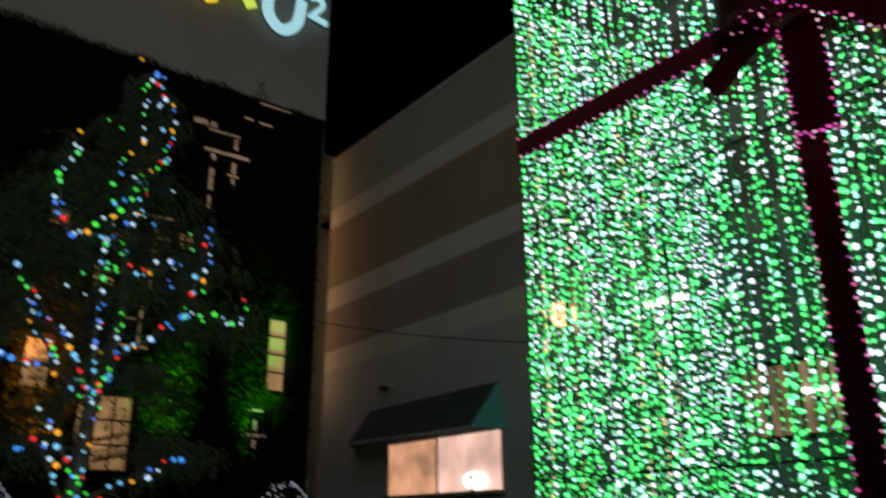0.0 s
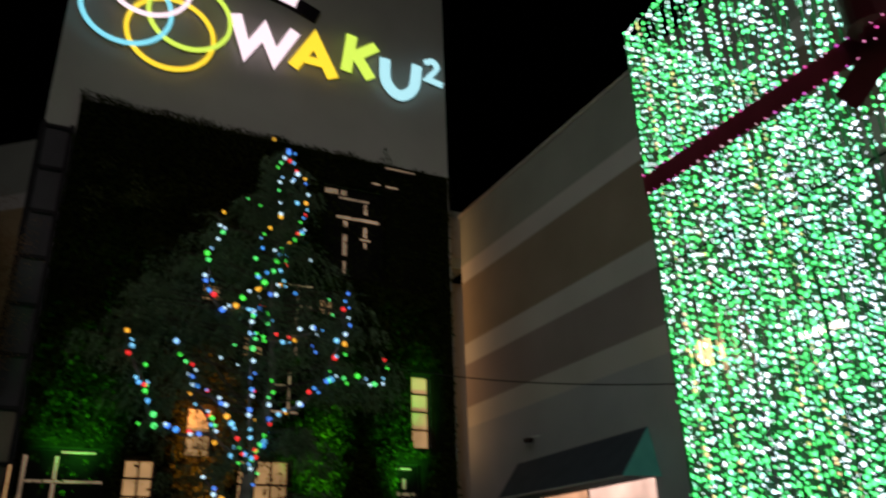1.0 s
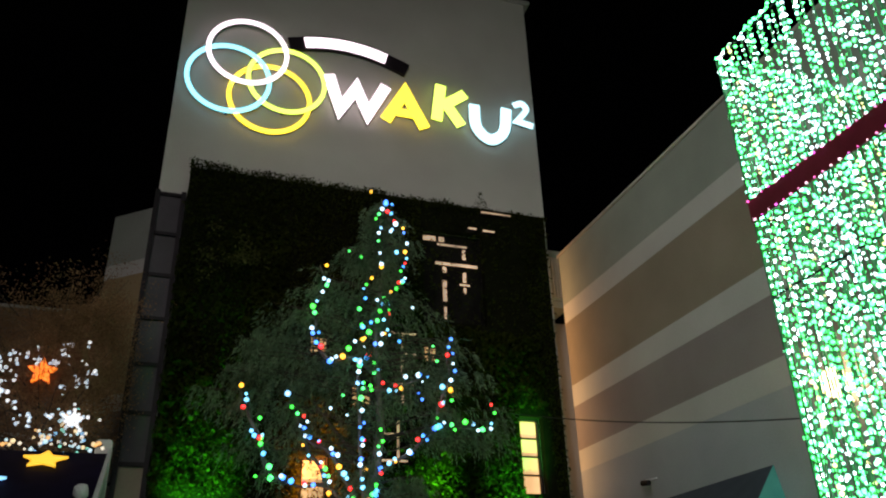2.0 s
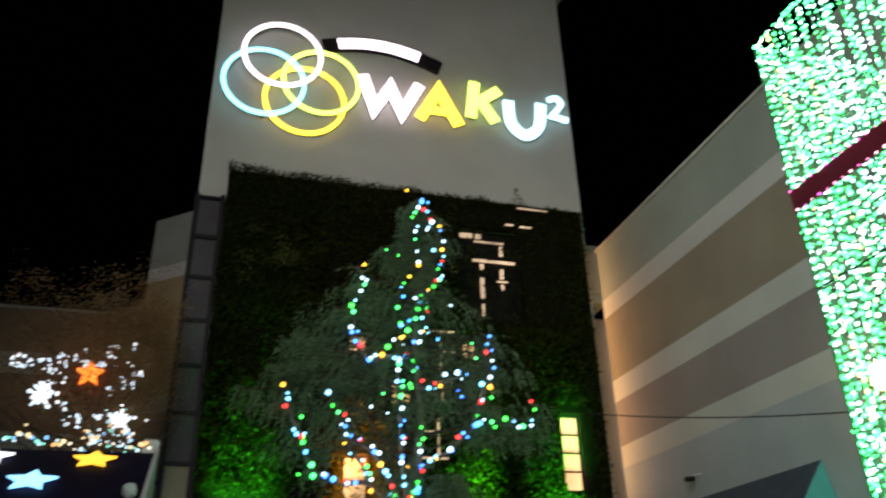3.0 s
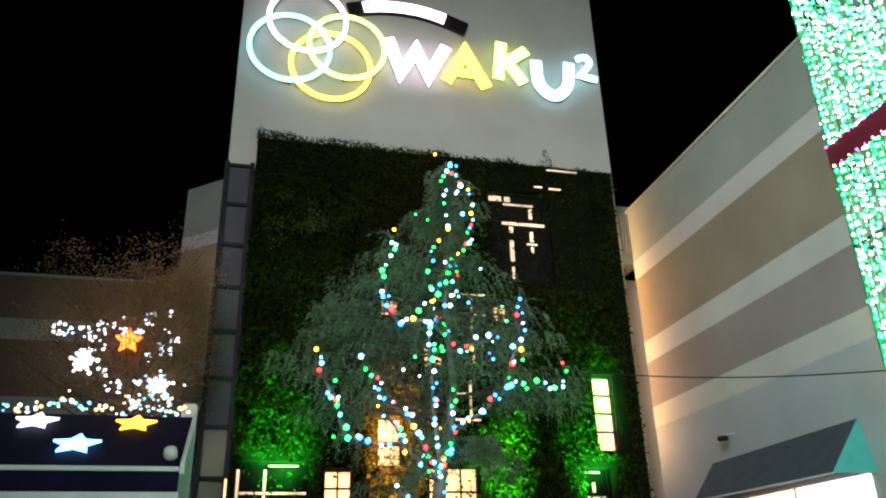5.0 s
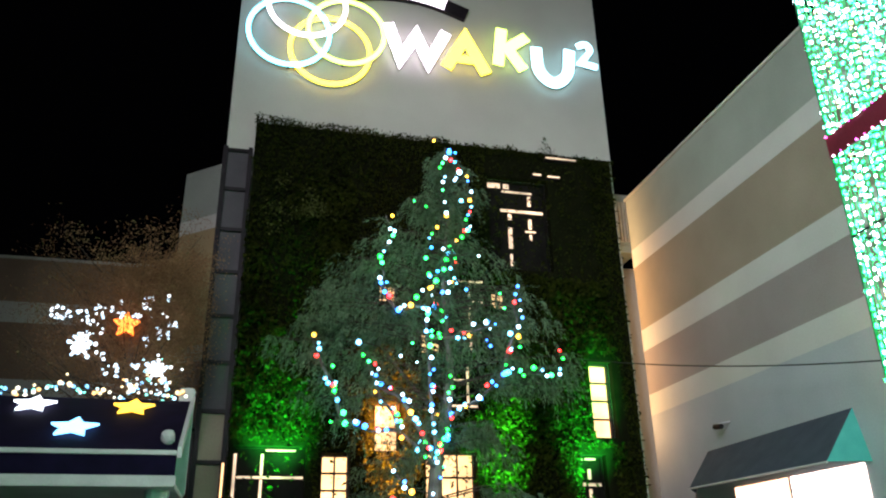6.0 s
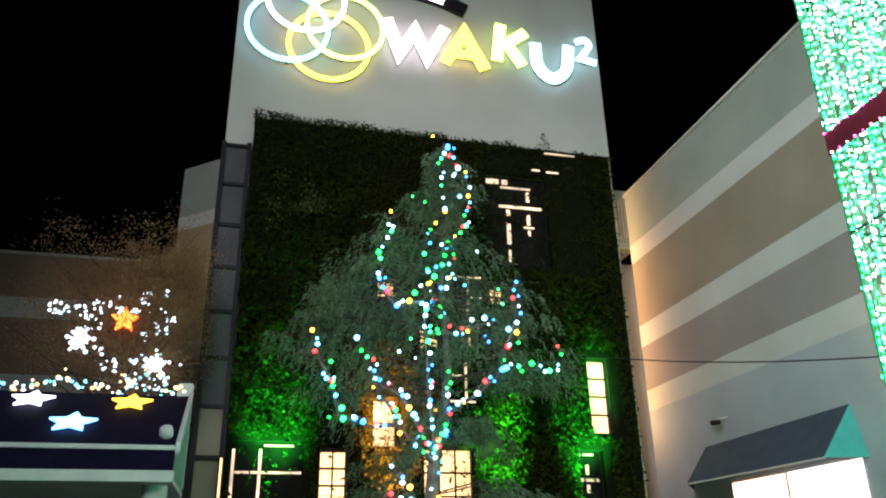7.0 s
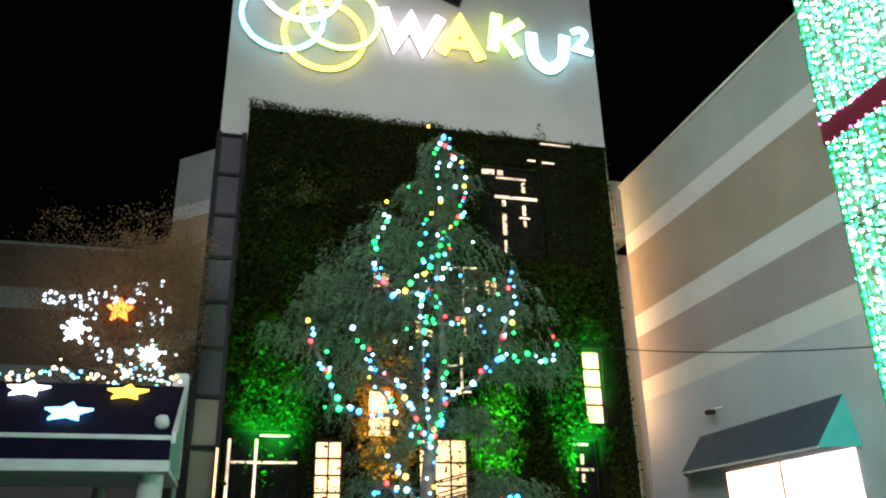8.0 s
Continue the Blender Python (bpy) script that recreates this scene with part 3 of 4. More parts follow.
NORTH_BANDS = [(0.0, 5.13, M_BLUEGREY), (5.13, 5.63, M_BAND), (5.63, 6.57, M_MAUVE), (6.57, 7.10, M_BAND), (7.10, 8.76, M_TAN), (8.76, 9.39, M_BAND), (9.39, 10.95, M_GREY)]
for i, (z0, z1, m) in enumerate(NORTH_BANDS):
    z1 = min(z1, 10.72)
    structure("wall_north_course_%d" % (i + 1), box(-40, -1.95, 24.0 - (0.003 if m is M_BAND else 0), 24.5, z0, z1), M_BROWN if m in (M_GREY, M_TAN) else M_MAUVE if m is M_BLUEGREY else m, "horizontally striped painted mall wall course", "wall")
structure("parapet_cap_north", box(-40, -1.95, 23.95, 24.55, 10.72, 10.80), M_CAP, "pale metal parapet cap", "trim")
# the chamfered corner between tower and the low wing
# the tall tan course carries its warm light in the paint
CORNER = [(0.0, 6.15, M_MAUVE), (6.15, 6.52, M_BAND), (6.52, 9.34, M_TAN_WARM_LIT), (9.34, 9.70, M_BAND), (9.70, 11.03, M_GREY)]
for i, (z0, z1, m) in enumerate(CORNER):
    off = 0.003 if m is M_BAND else 0.0
    bm = bmesh.new()
    ring0 = [(-0.93, 17.3 - off), (-1.92 - off, 18.15 - off), (-1.92 - off, 24.0), (-0.93, 24.0)]
    lo, hi = [bm.verts.new((x, y, z0)) for x, y in ring0], [bm.verts.new((x, y, z1)) for x, y in ring0]
    for k in range(4):
        bm.faces.new((lo[k], lo[(k + 1) % 4], hi[(k + 1) % 4], hi[k]))
    bm.faces.new(lo[::-1]), bm.faces.new(hi)
    bmesh.ops.recalc_face_normals(bm, faces=bm.faces[:])
    structure("wall_corner_course_%d" % (i + 1), bm, m, "striped chamfered mall wall corner course", "wall")

# ---------------------------------------------------------------- shop front on the east wall
awning = thing("awning", "blue canvas shop awning with teal end panel", "awning")
A = [(WX - 0.01, 14.9, 4.02), (WX - 0.01, 10.62, 4.06), (8.55, 10.42, 3.18), (8.55, 14.42, 3.22)]
bm = bmesh.new()
face = bm.faces.new([bm.verts.new(q) for q in A])
got = bmesh.ops.extrude_face_region(bm, geom=[face])
bmesh.ops.translate(bm, vec=(0.0, 0, -0.02), verts=[v for v in got["geom"] if isinstance(v, bmesh.types.BMVert)])
bmesh.ops.recalc_face_normals(bm, faces=bm.faces[:])
part("canvas", bm, M_AWNING, awning)
for name, (p0, p1, p2), m in (("end_panel", (A[1], A[2], (WX - 0.01, 10.44, 3.2)), M_TEAL), ("end_panel", (A[0], A[3], (WX - 0.01, 15.6, 3.25)), M_AWNING)):
    bm = bmesh.new()
    face = bm.faces.new([bm.verts.new(q) for q in (p0, p1, p2)])
    got = bmesh.ops.extrude_face_region(bm, geom=[face])
    bmesh.ops.translate(bm, vec=(0, 0.012, 0), verts=[v for v in got["geom"] if isinstance(v, bmesh.types.BMVert)])
    bmesh.ops.recalc_face_normals(bm, faces=bm.faces[:])
    part(name, bm, m, awning, "bright teal end panel" if m is M_TEAL else "")
part("front_rail", tube([(8.55, 10.42, 3.17), (8.55, 14.42, 3.21)], 0.018), M_WHITE, awning)

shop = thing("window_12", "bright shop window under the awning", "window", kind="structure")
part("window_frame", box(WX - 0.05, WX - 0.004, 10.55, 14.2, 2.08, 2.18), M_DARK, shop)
# panes sit on the solid wall and emit in place of a lit interior
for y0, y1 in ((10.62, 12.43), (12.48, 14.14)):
    part("pane", box(WX - 0.02, WX - 0.008, y0, y1, 2.18, 3.2), M_SHOP if y0 < 11 else M_SHOP_WARM, shop, "glowing pane in place of a lit shop interior")
part("mullion", box(WX - 0.04, WX - 0.022, 12.43, 12.48, 2.18, 3.2), M_WHITE, shop)

# flattened ball added to brighten the pane's lower corner
bm = bmesh.new()
bmesh.ops.create_uvsphere(bm, u_segments=16, v_segments=8, radius=1)
bmesh.ops.scale(bm, vec=(0.05, 0.34, 0.16), verts=bm.verts)
bmesh.ops.translate(bm, vec=(WX - 0.075, 11.28, 2.36), verts=bm.verts)
part("pane_glow_blob", bm, M_PANE_BLOB, shop, "added glowing blob for the window's bright lower corner")
item = thing("display_figure", "small dark ornament standing in the shop window", "ornament")
part("stem", tube([(WX - 0.16, 11.27, 2.18), (WX - 0.16, 11.27, 2.22), (WX - 0.16, 11.27, 2.33), (WX - 0.16, 11.27, 2.38)], [0.05, 0.018, 0.022, 0.012], 8), M_DARK, item)
part("top", tube([(WX - 0.16, 11.27, 2.381), (WX - 0.16, 11.27, 2.42), (WX - 0.16, 11.27, 2.45)], [0.02, 0.05, 0.03], 8), M_DARK, item)
structure("window_sill_12", box(WX - 0.22, WX - 0.052, 10.5, 14.25, 2.11, 2.18, 0.008), M_TAN, "tan ledge under the shop window", "trim")

cctv = thing("security_camera", "small dark security camera on the wall", "camera")
part("body", tube([(WX - 0.20, 14.24, 4.40), (WX - 0.20, 14.0, 4.37)], 0.055, 10), M_DARK, cctv)
part("bracket", tube([(WX, 13.98, 4.47), (WX - 0.10, 14.02, 4.45), (WX - 0.2, 14.1, 4.43)], 0.018, 6), M_WHITE, cctv)

cable = thing("cable", "thin black overhead cable sagging across the wall", "cable")
q0, q1 = Vector((6.95, 15.6, 6.08)), Vector((9.25, 8.6, 4.36))
part("wire", tube([q0.lerp(q1, k / 24) - Vector((0, 0, 0.16 * 4 * (k / 24) * (1 - k / 24))) for k in range(25)], 0.012, 5), M_CABLE, cable)

wl = thing("wall_lamp", "warm round wall lamp on the striped wall", "lamp")
bm = bmesh.new()
bmesh.ops.create_uvsphere(bm, u_segments=14, v_segments=8, radius=0.22)
bmesh.ops.translate(bm, vec=(WX - 0.28, 8.7, 4.85), verts=bm.verts)
part("globe", bm, M_LAMP, wl)
part("arm", tube([(WX, 8.7, 4.6), (WX - 0.2, 8.7, 4.6), (WX - 0.28, 8.7, 4.66)], 0.025), M_DARK, wl)
fl = thing("tube_light", "white tube light on the striped wall", "lamp")
part("tube", tube([(WX - 0.10, 7.17, 4.68), (WX - 0.10, 6.5, 4.68)], 0.05), M_TUBE, fl)
part("holder", box(WX - 0.06, WX - 0.003, 6.45, 7.22, 4.62, 4.74), M_WHITE, fl)
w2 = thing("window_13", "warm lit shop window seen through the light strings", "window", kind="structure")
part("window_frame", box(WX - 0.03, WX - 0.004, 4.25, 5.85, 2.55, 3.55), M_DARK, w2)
# these panes emit too; no lit room is built behind the wall face
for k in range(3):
    part("pane", box(WX - 0.045, WX - 0.034, 4.32 + 0.5 * k, 4.78 + 0.5 * k, 2.62, 3.48), M_DIMWIN, w2, "dimly glowing pane in place of a lit shop interior")
t2 = thing("tube_light", "short warm tube light over the shop window", "lamp")
part("tube", tube([(WX - 0.08, 4.45, 3.1), (WX - 0.08, 4.95, 3.12)], 0.03), M_TUBE, t2)
part("holder", box(WX - 0.055, WX - 0.047, 4.42, 4.98, 3.06, 3.16), M_WHITE, t2)

# ---------------------------------------------------------------- cedar with light strings
TRY = 13.5


def limb(points, r0, r1, n=6):
    path = smooth_path(points, n)
    k = len(path) - 1
    return path, [r0 + (r1 - r0) * i / k for i in range(k + 1)]


cedar = thing("cedar_tree", "tall grey-green conifer with drooping sprays and coloured light strings", "tree")
trunk_path, trunk_r = limb([(3.08, TRY, 0), (3.12, TRY, 1.8), (3.17, TRY, 2.86), (3.25, TRY, 3.61), (3.37, TRY, 4.1), (3.45, TRY, 4.6), (3.50, TRY, 5.22), (3.43, TRY, 6.08),
                            (3.40, TRY, 6.9), (3.48, TRY, 7.7), (3.55, TRY, 8.6), (3.50, TRY, 9.78)], 0.15, 0.012)
part("trunk", tube(trunk_path, trunk_r, 9), M_BARK, cedar)


def in_front(pairs, dy=-0.3):
    return [(x, TRY + dy, z) for x, z in pairs]


# limbs that carry a light string, each from its fork outwards
STRUNG = [
    [(3.33, TRY, 3.80)] + in_front(((3.47, 4.26), (3.94, 4.57), (4.24, 4.85), (4.55, 5.04), (5.03, 5.06), (5.52, 5.03))),
    in_front(((4.38, 4.95), (4.49, 5.35), (4.64, 5.78), (4.74, 6.06), (4.69, 6.28), (4.75, 6.74))),
    [(3.22, TRY, 3.40)] + in_front(((2.87, 3.65), (2.48, 3.97), (2.04, 3.96), (1.52, 4.14), (1.36, 4.08))),
    in_front(((1.54, 4.14), (1.43, 4.47), (1.40, 4.66), (1.28, 4.80), (1.12, 4.84))),
    in_front(((1.40, 4.66), (1.20, 5.02), (1.09, 5.26), (0.97, 5.57))),
    [(3.20, TRY - 0.05, 3.55)] + in_front(((2.82, 4.08), (2.59, 4.46), (2.43, 4.60), (2.26, 4.66), (2.08, 4.80), (1.92, 5.22), (1.85, 5.42))),
    in_front(((2.52, 3.95), (2.48, 4.07), (2.38, 4.31), (2.20, 4.49), (2.13, 4.69), (2.04, 4.93), (2.02, 5.10))),
    [(3.42, TRY, 6.05)] + in_front(((2.88, 6.22), (2.47, 6.14), (2.20, 6.55), (2.22, 6.83), (2.14, 7.10), (2.37, 7.58), (2.24, 7.97))),
    in_front(((2.98, 5.62), (3.40, 5.68), (3.66, 5.66), (3.85, 5.79), (4.24, 5.95))),
    [(3.25, TRY, 3.60)] + in_front(((3.14, 3.86), (3.07, 4.54), (3.05, 5.15), (3.01, 5.67), (3.03, 6.32), (3.23, 6.89), (3.52, 7.49), (3.77, 7.82))),
    [(3.14, TRY, 2.30)] + in_front(((2.90, 2.55), (2.78, 2.86), (2.63, 3.07), (2.47, 3.27), (2.48, 3.42))),
    [(3.13, TRY, 1.90)] + in_front(((3.50, 2.15), (3.96, 2.37), (4.17, 2.50), (4.61, 2.65))),
    [(3.12, TRY, 1.80)] + in_front(((2.75, 2.30), (2.46, 2.81), (2.20, 2.76), (2.05, 2.70))),
]
BARE = [
    [(3.45, TRY, 4.6), (3.55, TRY + 0.5, 5.3), (4.1, TRY + 0.9, 6.3), (4.5, TRY + 1.0, 7.0)],
    [(3.40, TRY, 4.2), (2.9, TRY + 0.6, 5.0), (2.2, TRY + 0.9, 6.0), (1.7, TRY + 1.0, 6.6)],
]
limb_paths = []
for pts in STRUNG + BARE:
    path, radii = limb(pts, 0.045, 0.010, 5)
    limb_paths.append(path)
    part("limb", tube(path, radii, 6), M_BARK, cedar)

LEFT_REACH = ((3.0, 1.5), (3.6, 2.35), (4.3, 2.65), (4.6, 2.95), (5.0, 3.15), (5.8, 2.90), (6.3, 2.60), (6.8, 2.20), (7.2, 1.88), (7.7, 1.52), (8.15, 1.12), (8.5, 0.80), (9.0, 0.58), (9.5, 0.34), (9.85, 0.03))
RIGHT_REACH = ((3.0, 1.5), (4.9, 2.45), (5.3, 2.66), (5.7, 2.48), (6.1, 2.15), (6.7, 1.75), (7.1, 1.42), (7.7, 1.08), (8.3, 0.90), (9.0, 0.66), (9.5, 0.42), (9.85, 0.03))


def crown_half(z, side):
    """Half-width of the crown at a height, for either side."""
    table = LEFT_REACH if side < 0 else RIGHT_REACH
    return float(np.interp(z, [a for a, b in table], [b for a, b in table]))


# gaps through which windows and wall show: x and z spans and the share of sprays missing there
THIN = [(1.95, 2.75, 3.5, 4.7, 0.9), (2.8, 3.5, 5.35, 6.1, 0.85), (2.05, 2.65, 6.2, 6.9, 0.75), (4.15, 4.75, 6.25, 6.9, 0.65), (1.1, 1.85, 2.4, 3.75, 0.85),
        (2.9, 4.0, 2.4, 3.75, 0.9), (3.6, 4.3, 4.2, 7.4, 0.66), (2.5, 3.4, 3.7, 4.9, 0.55), (4.6, 5.6, 7.3, 8.3, 0.6), (2.25, 3.05, 4.7, 5.9, 0.6)]
centres, ways, lens, wids = [], [], [], []
twigs = bmesh.new()


def needle_spray(q, twig, length, sag):
    """One hanging branchlet with its needles."""
    for i in range(9):
        f = i / 8
        s = q + twig * length * f - Vector((0, 0, sag * f * f))
        if any(a < s.x < b and c < s.z < e and random.random() < g for a, b, c, e, g in THIN):
            continue
        centres.append(s)
        ways.append(twig + Vector((random.gauss(0, 0.5), random.gauss(0, 0.5), random.gauss(-0.45, 0.4))))
        lens.append(random.uniform(0.05, 0.12))
        wids.append(random.uniform(0.014, 0.028))


def bough(z0, ang, reach):
    """A bough that rises from the stem and hangs at its end, hung with branchlets."""
    ca, sa = math.cos(ang), math.sin(ang)
    base = Vector((3.40 + 0.12 * (z0 - 5) / 5, TRY, z0 - 0.15 * reach))
    tip = base + Vector((ca * reach, sa * reach * 0.40, 0.34 * reach))
    droop = random.uniform(0.25, 0.5)
    steps = max(3, int(reach / 0.15))
    for k in range(steps + 1):
        f = k / steps
        if f < 0.25 and reach > 0.8:
            continue
        q = base.lerp(tip, f) - Vector((0, 0, droop * reach * f * f * 0.6)) + Vector((random.gauss(0, 0.03), random.gauss(0, 0.03), random.gauss(0, 0.03)))
        clump = noise.noise((q.x * 1.7, q.y * 1.7 + 4.0, q.z * 2.1))
        for j in range(int((2 + 5 * random.random()) * (0.55 if clump < -0.12 else 1.0 if clump < 0.1 else 1.3))):
            twig = Vector((ca * 0.8 + random.gauss(0, 0.55), sa * 0.6 + random.gauss(0, 0.55), random.gauss(-0.35 - 0.55 * f, 0.35))).normalized()
            needle_spray(q, twig, random.uniform(0.12, 0.34) * (1.1 - 0.35 * f), 0.18)
    if reach > 0.5 and random.random() < 0.5:
        tube([base, base.lerp(tip, 0.5) - Vector((0, 0, droop * reach * 0.15)), tip - Vector((0, 0, droop * reach * 0.6))], [0.016, 0.011, 0.004], 4, twigs)


for b in range(370):
    z0, ang = 3.6 + 6.15 * random.random() ** 1.12, random.uniform(0, math.tau)
    ca = math.cos(ang)
    if z0 < 5.2 and ca > 0.05 and random.random() < 0.95 or z0 < 4.9 and abs(ca) < 0.45 and random.random() < 0.75:
        continue
    if z0 > 7.9 and random.random() < 0.42:
        continue
    bough(z0, ang, crown_half(z0, ca) * random.uniform(0.3, 1.1))
for b in range(44):
    side = -1 if b % 3 else 1
    z0 = random.uniform(5.8, 7.2) if side < 0 else random.uniform(5.9, 7.0)
    bough(z0, random.uniform(-0.5, 0.5) + (math.pi if side < 0 else 0), crown_half(z0, side) * random.uniform(0.8, 1.06))
for b in range(9):
    bough(random.uniform(3.95, 4.25), random.uniform(-0.9, 0.1), random.uniform(0.7, 1.15))
for b in range(20):
    bough(random.uniform(2.6, 3.15), random.uniform(-0.8, 0.8) + (math.pi if b % 4 == 0 else 0), random.uniform(1.0, 2.2))
for path in limb_paths:
    for q in path[6::2]:
        for j in range(6 if q.z < 5.2 else 8):
            twig = Vector((random.gauss(0, 0.7), random.gauss(0, 0.6), random.gauss(-0.25, 0.6))).normalized()
            needle_spray(q, twig, random.uniform(0.18, 0.45), 0.18)
for b in range(26):
    q = Vector((random.uniform(5.45, 6.0), TRY + random.gauss(0, 0.2), random.uniform(4.9, 5.4)))
    needle_spray(q, Vector((random.gauss(0.1, 0.25), random.gauss(0, 0.2), -1)).normalized(), random.uniform(0.2, 0.55), 0.1)
tagged(part("twig", twigs, M_TWIG, cedar), kind="stuff")
leaves("crown", centres, ways, lens, wids, M_NEEDLE, cedar, "fine green drooping needle sprays")

strings = thing("light_string", "multicoloured light strings wound along the conifer's limbs", "string lights")
ZIGZAG = smooth_path(in_front(((3.77, 7.64), (3.87, 8.25), (3.70, 8.36), (3.94, 8.51), (3.72, 8.90), (3.53, 9.18), (3.57, 9.52), (3.30, 9.25), (3.37, 8.85), (3.29, 8.56), (3.45, 8.09), (3.16, 7.77), (3.16, 7.47),
                               (2.96, 7.03), (3.10, 6.67), (2.83, 6.49), (2.83, 6.32))), 5)
SECOND = smooth_path(in_front(((3.54, 7.40), (3.54, 7.16), (3.48, 6.87), (3.34, 6.52), (3.15, 6.35), (3.02, 5.95))), 5)
for path, gap in [(p, 0.135) for p in limb_paths[:len(STRUNG)]] + [([q for q in trunk_path if 1.6 < q.z < 4.9], 0.17), (ZIGZAG, 0.175), (SECOND, 0.14)]:
    places, ran, due = [], 0.0, 0.05
    for a, b in zip(path, path[1:]):
        step = (b - a).length
        while due < ran + step:
            places.append(a.lerp(b, (due - ran) / step) + Vector((random.gauss(0, 0.05), -0.10 - abs(random.gauss(0, 0.05)), random.gauss(0, 0.05))))
            due += gap * random.uniform(0.55, 1.5)
        ran += step
    wire = part("wire", tube([q + Vector((0.02 * math.sin(5 * i), -0.075, 0)) for i, q in enumerate(path)], 0.006, 4), M_CABLE, strings)
    bulbs("bulb_run", places, np.random.choice([0.026, 0.034, 0.042, 0.052], len(places), p=[0.3, 0.3, 0.25, 0.15]), M_LED_TREE, wire, label="small multicoloured bulbs")
loose = [(3.42 + max(-0.75, min(0.75, random.gauss(0, 0.4))) * crown_half(z, 1), TRY - 0.5 * random.random() - 0.3, z) for z in [random.uniform(4.6, 9.5) for _ in range(34)]]
bulbs("bulb_run", loose, 0.024, M_LED_TREE, strings, label="scattered multicoloured bulbs")

# ---------------------------------------------------------------- giant gift box of light strings
BX, BX2, BY0, BY1, BZ = 4.0, 6.6, -0.46, 4.17, 5.97
gift = thing("gift_box_light", "giant gift box of green light strings with maroon ribbon", "light sculpture")
for x in (BX, BX2):
    for y in (BY0, BY1):
        part("post", box(x - 0.007, x + 0.007, y - 0.007, y + 0.007, 0, BZ, 0.002), M_WIRE, gift)
for z in (0.08, 1.9, 3.77, BZ - 0.03):
    for x in (BX, BX2):
        part("rail", tube([(x, BY0, z), (x, BY1, z)], 0.008, 6), M_DARK, gift)
    for y in (BY0, BY1):
        part("rail", tube([(BX, y, z), (BX2, y, z)], 0.008, 6), M_DARK, gift)


def light_strand(x, y, gap=0.062):
    z = np.arange(0.12 + random.random() * gap, BZ, gap)
    z = z + np.random.normal(0, 0.007, len(z))
    keep = np.random.random(len(z)) < 0.9
    sway = np.random.normal(0, 0.005, (len(z), 2))
    wire = part("strand", tube([(x, y, 0.08), (x + random.gauss(0, 0.006), y + random.gauss(0, 0.01), 3.0), (x, y, BZ)], 0.0095, 4), M_WIRE, gift)
    chance = random.random()
    glow = M_LED_GREEN if chance < 0.60 else M_LED_PALE if chance < 0.955 else M_LED_AMBER
    bulbs("bulb_run", np.stack([x + sway[:, 0], y + sway[:, 1], z], 1)[keep], 0.0132, glow, wire, 1.1)


for k in range(108):
    light_strand(BX + random.uniform(-0.02, 0.10), BY0 + 0.05 + (BY1 - BY0 - 0.05) * (k // 2 * 2 + 0.5 + (k % 2 - 0.5) * 0.7 + random.uniform(-0.12, 0.12)) / 107.5)
for k in range(50):
    light_strand(BX + 0.02 + (BX2 - BX - 0.06) * k / 49, BY1 + random.uniform(-0.015, 0.015))
for k in range(44):
    light_strand(BX2, BY0 + 0.06 + (BY1 - BY0 - 0.07) * k / 43, 0.085)

rim = [(BX + random.gauss(0, 0.01), y, BZ + random.gauss(0, 0.012)) for y in np.arange(BY0, BY1, 0.03)] + [(x, BY1 + random.gauss(0, 0.01), BZ + random.gauss(0, 0.012)) for x in np.arange(BX, BX2, 0.03)]
bulbs("bulb_run", rim, 0.0130, M_LED_GREEN, gift, label="green bulbs along the top edge")

ribbon = thing("gift_ribbon", "maroon fabric ribbon and bow edged with purple lights", "ribbon")
RX = BX - 0.05
part("band", box(RX - 0.008, RX + 0.008, BY0 - 0.04, BY1 - 0.03, 4.36, 4.54, 0.004), M_RIBBON, ribbon)
part("band", box(BX + 0.02, BX2, BY1 + 0.022, BY1 + 0.034, 4.36, 4.54, 0.004), M_RIBBON, ribbon)
part("band", box(RX - 0.026, RX - 0.010, 1.73, 1.90, 0.05, BZ + 0.02, 0.004), M_RIBBON, ribbon)


def fold(path, half_y, name):
    """A ribbon of even width following a path in y and z that stands out in x."""
    bm = bmesh.new()
    rows = []
    for i, (x, y, z) in enumerate(path):
        a, b = Vector(path[max(0, i - 1)]), Vector(path[min(len(path) - 1, i + 1)])
        d = (b - a).normalized()
        side = d.cross(Vector((1, 0, 0)))
        side = side.normalized() * half_y if side.length > 1e-3 else Vector((0, 0, half_y))
        q = Vector((x, y, z))
        rows.append((bm.verts.new(q + side), bm.verts.new(q - side)))
    for (a, b), (c, e) in zip(rows, rows[1:]):
        bm.faces.new((a, b, e, c))
    bmesh.ops.solidify(bm, geom=bm.faces[:], thickness=0.012)
    return part(name, bm, M_RIBBON, ribbon)


KY, KZ = 1.77, 4.39


def loop(sign_y, lift):
    """A bow loop: a wide band that swings out from the knot and back."""
    bm = bmesh.new()
    rows = []
    for k in range(25):
        a = math.pi * 2 * k / 24
        out = 0.5 - 0.5 * math.cos(a)
        q = Vector((RX - 0.10 - 0.20 * math.sin(a), KY + sign_y * (0.42 if sign_y > 0 else 0.75) * out, KZ + lift * out))
        w = 0.09 + 0.16 * out
        rows.append((bm.verts.new(q + Vector((0, 0, w))), bm.verts.new(q - Vector((0, 0, w * 0.8)))))
    for (a, b), (c, e) in zip(rows, rows[1:]):
        bm.faces.new((a, b, e, c))
    bmesh.ops.solidify(bm, geom=bm.faces[:], thickness=0.012)
    return part("bow_loop", bm, M_RIBBON, ribbon)


loop(1, 0.24), loop(-1, -0.55)
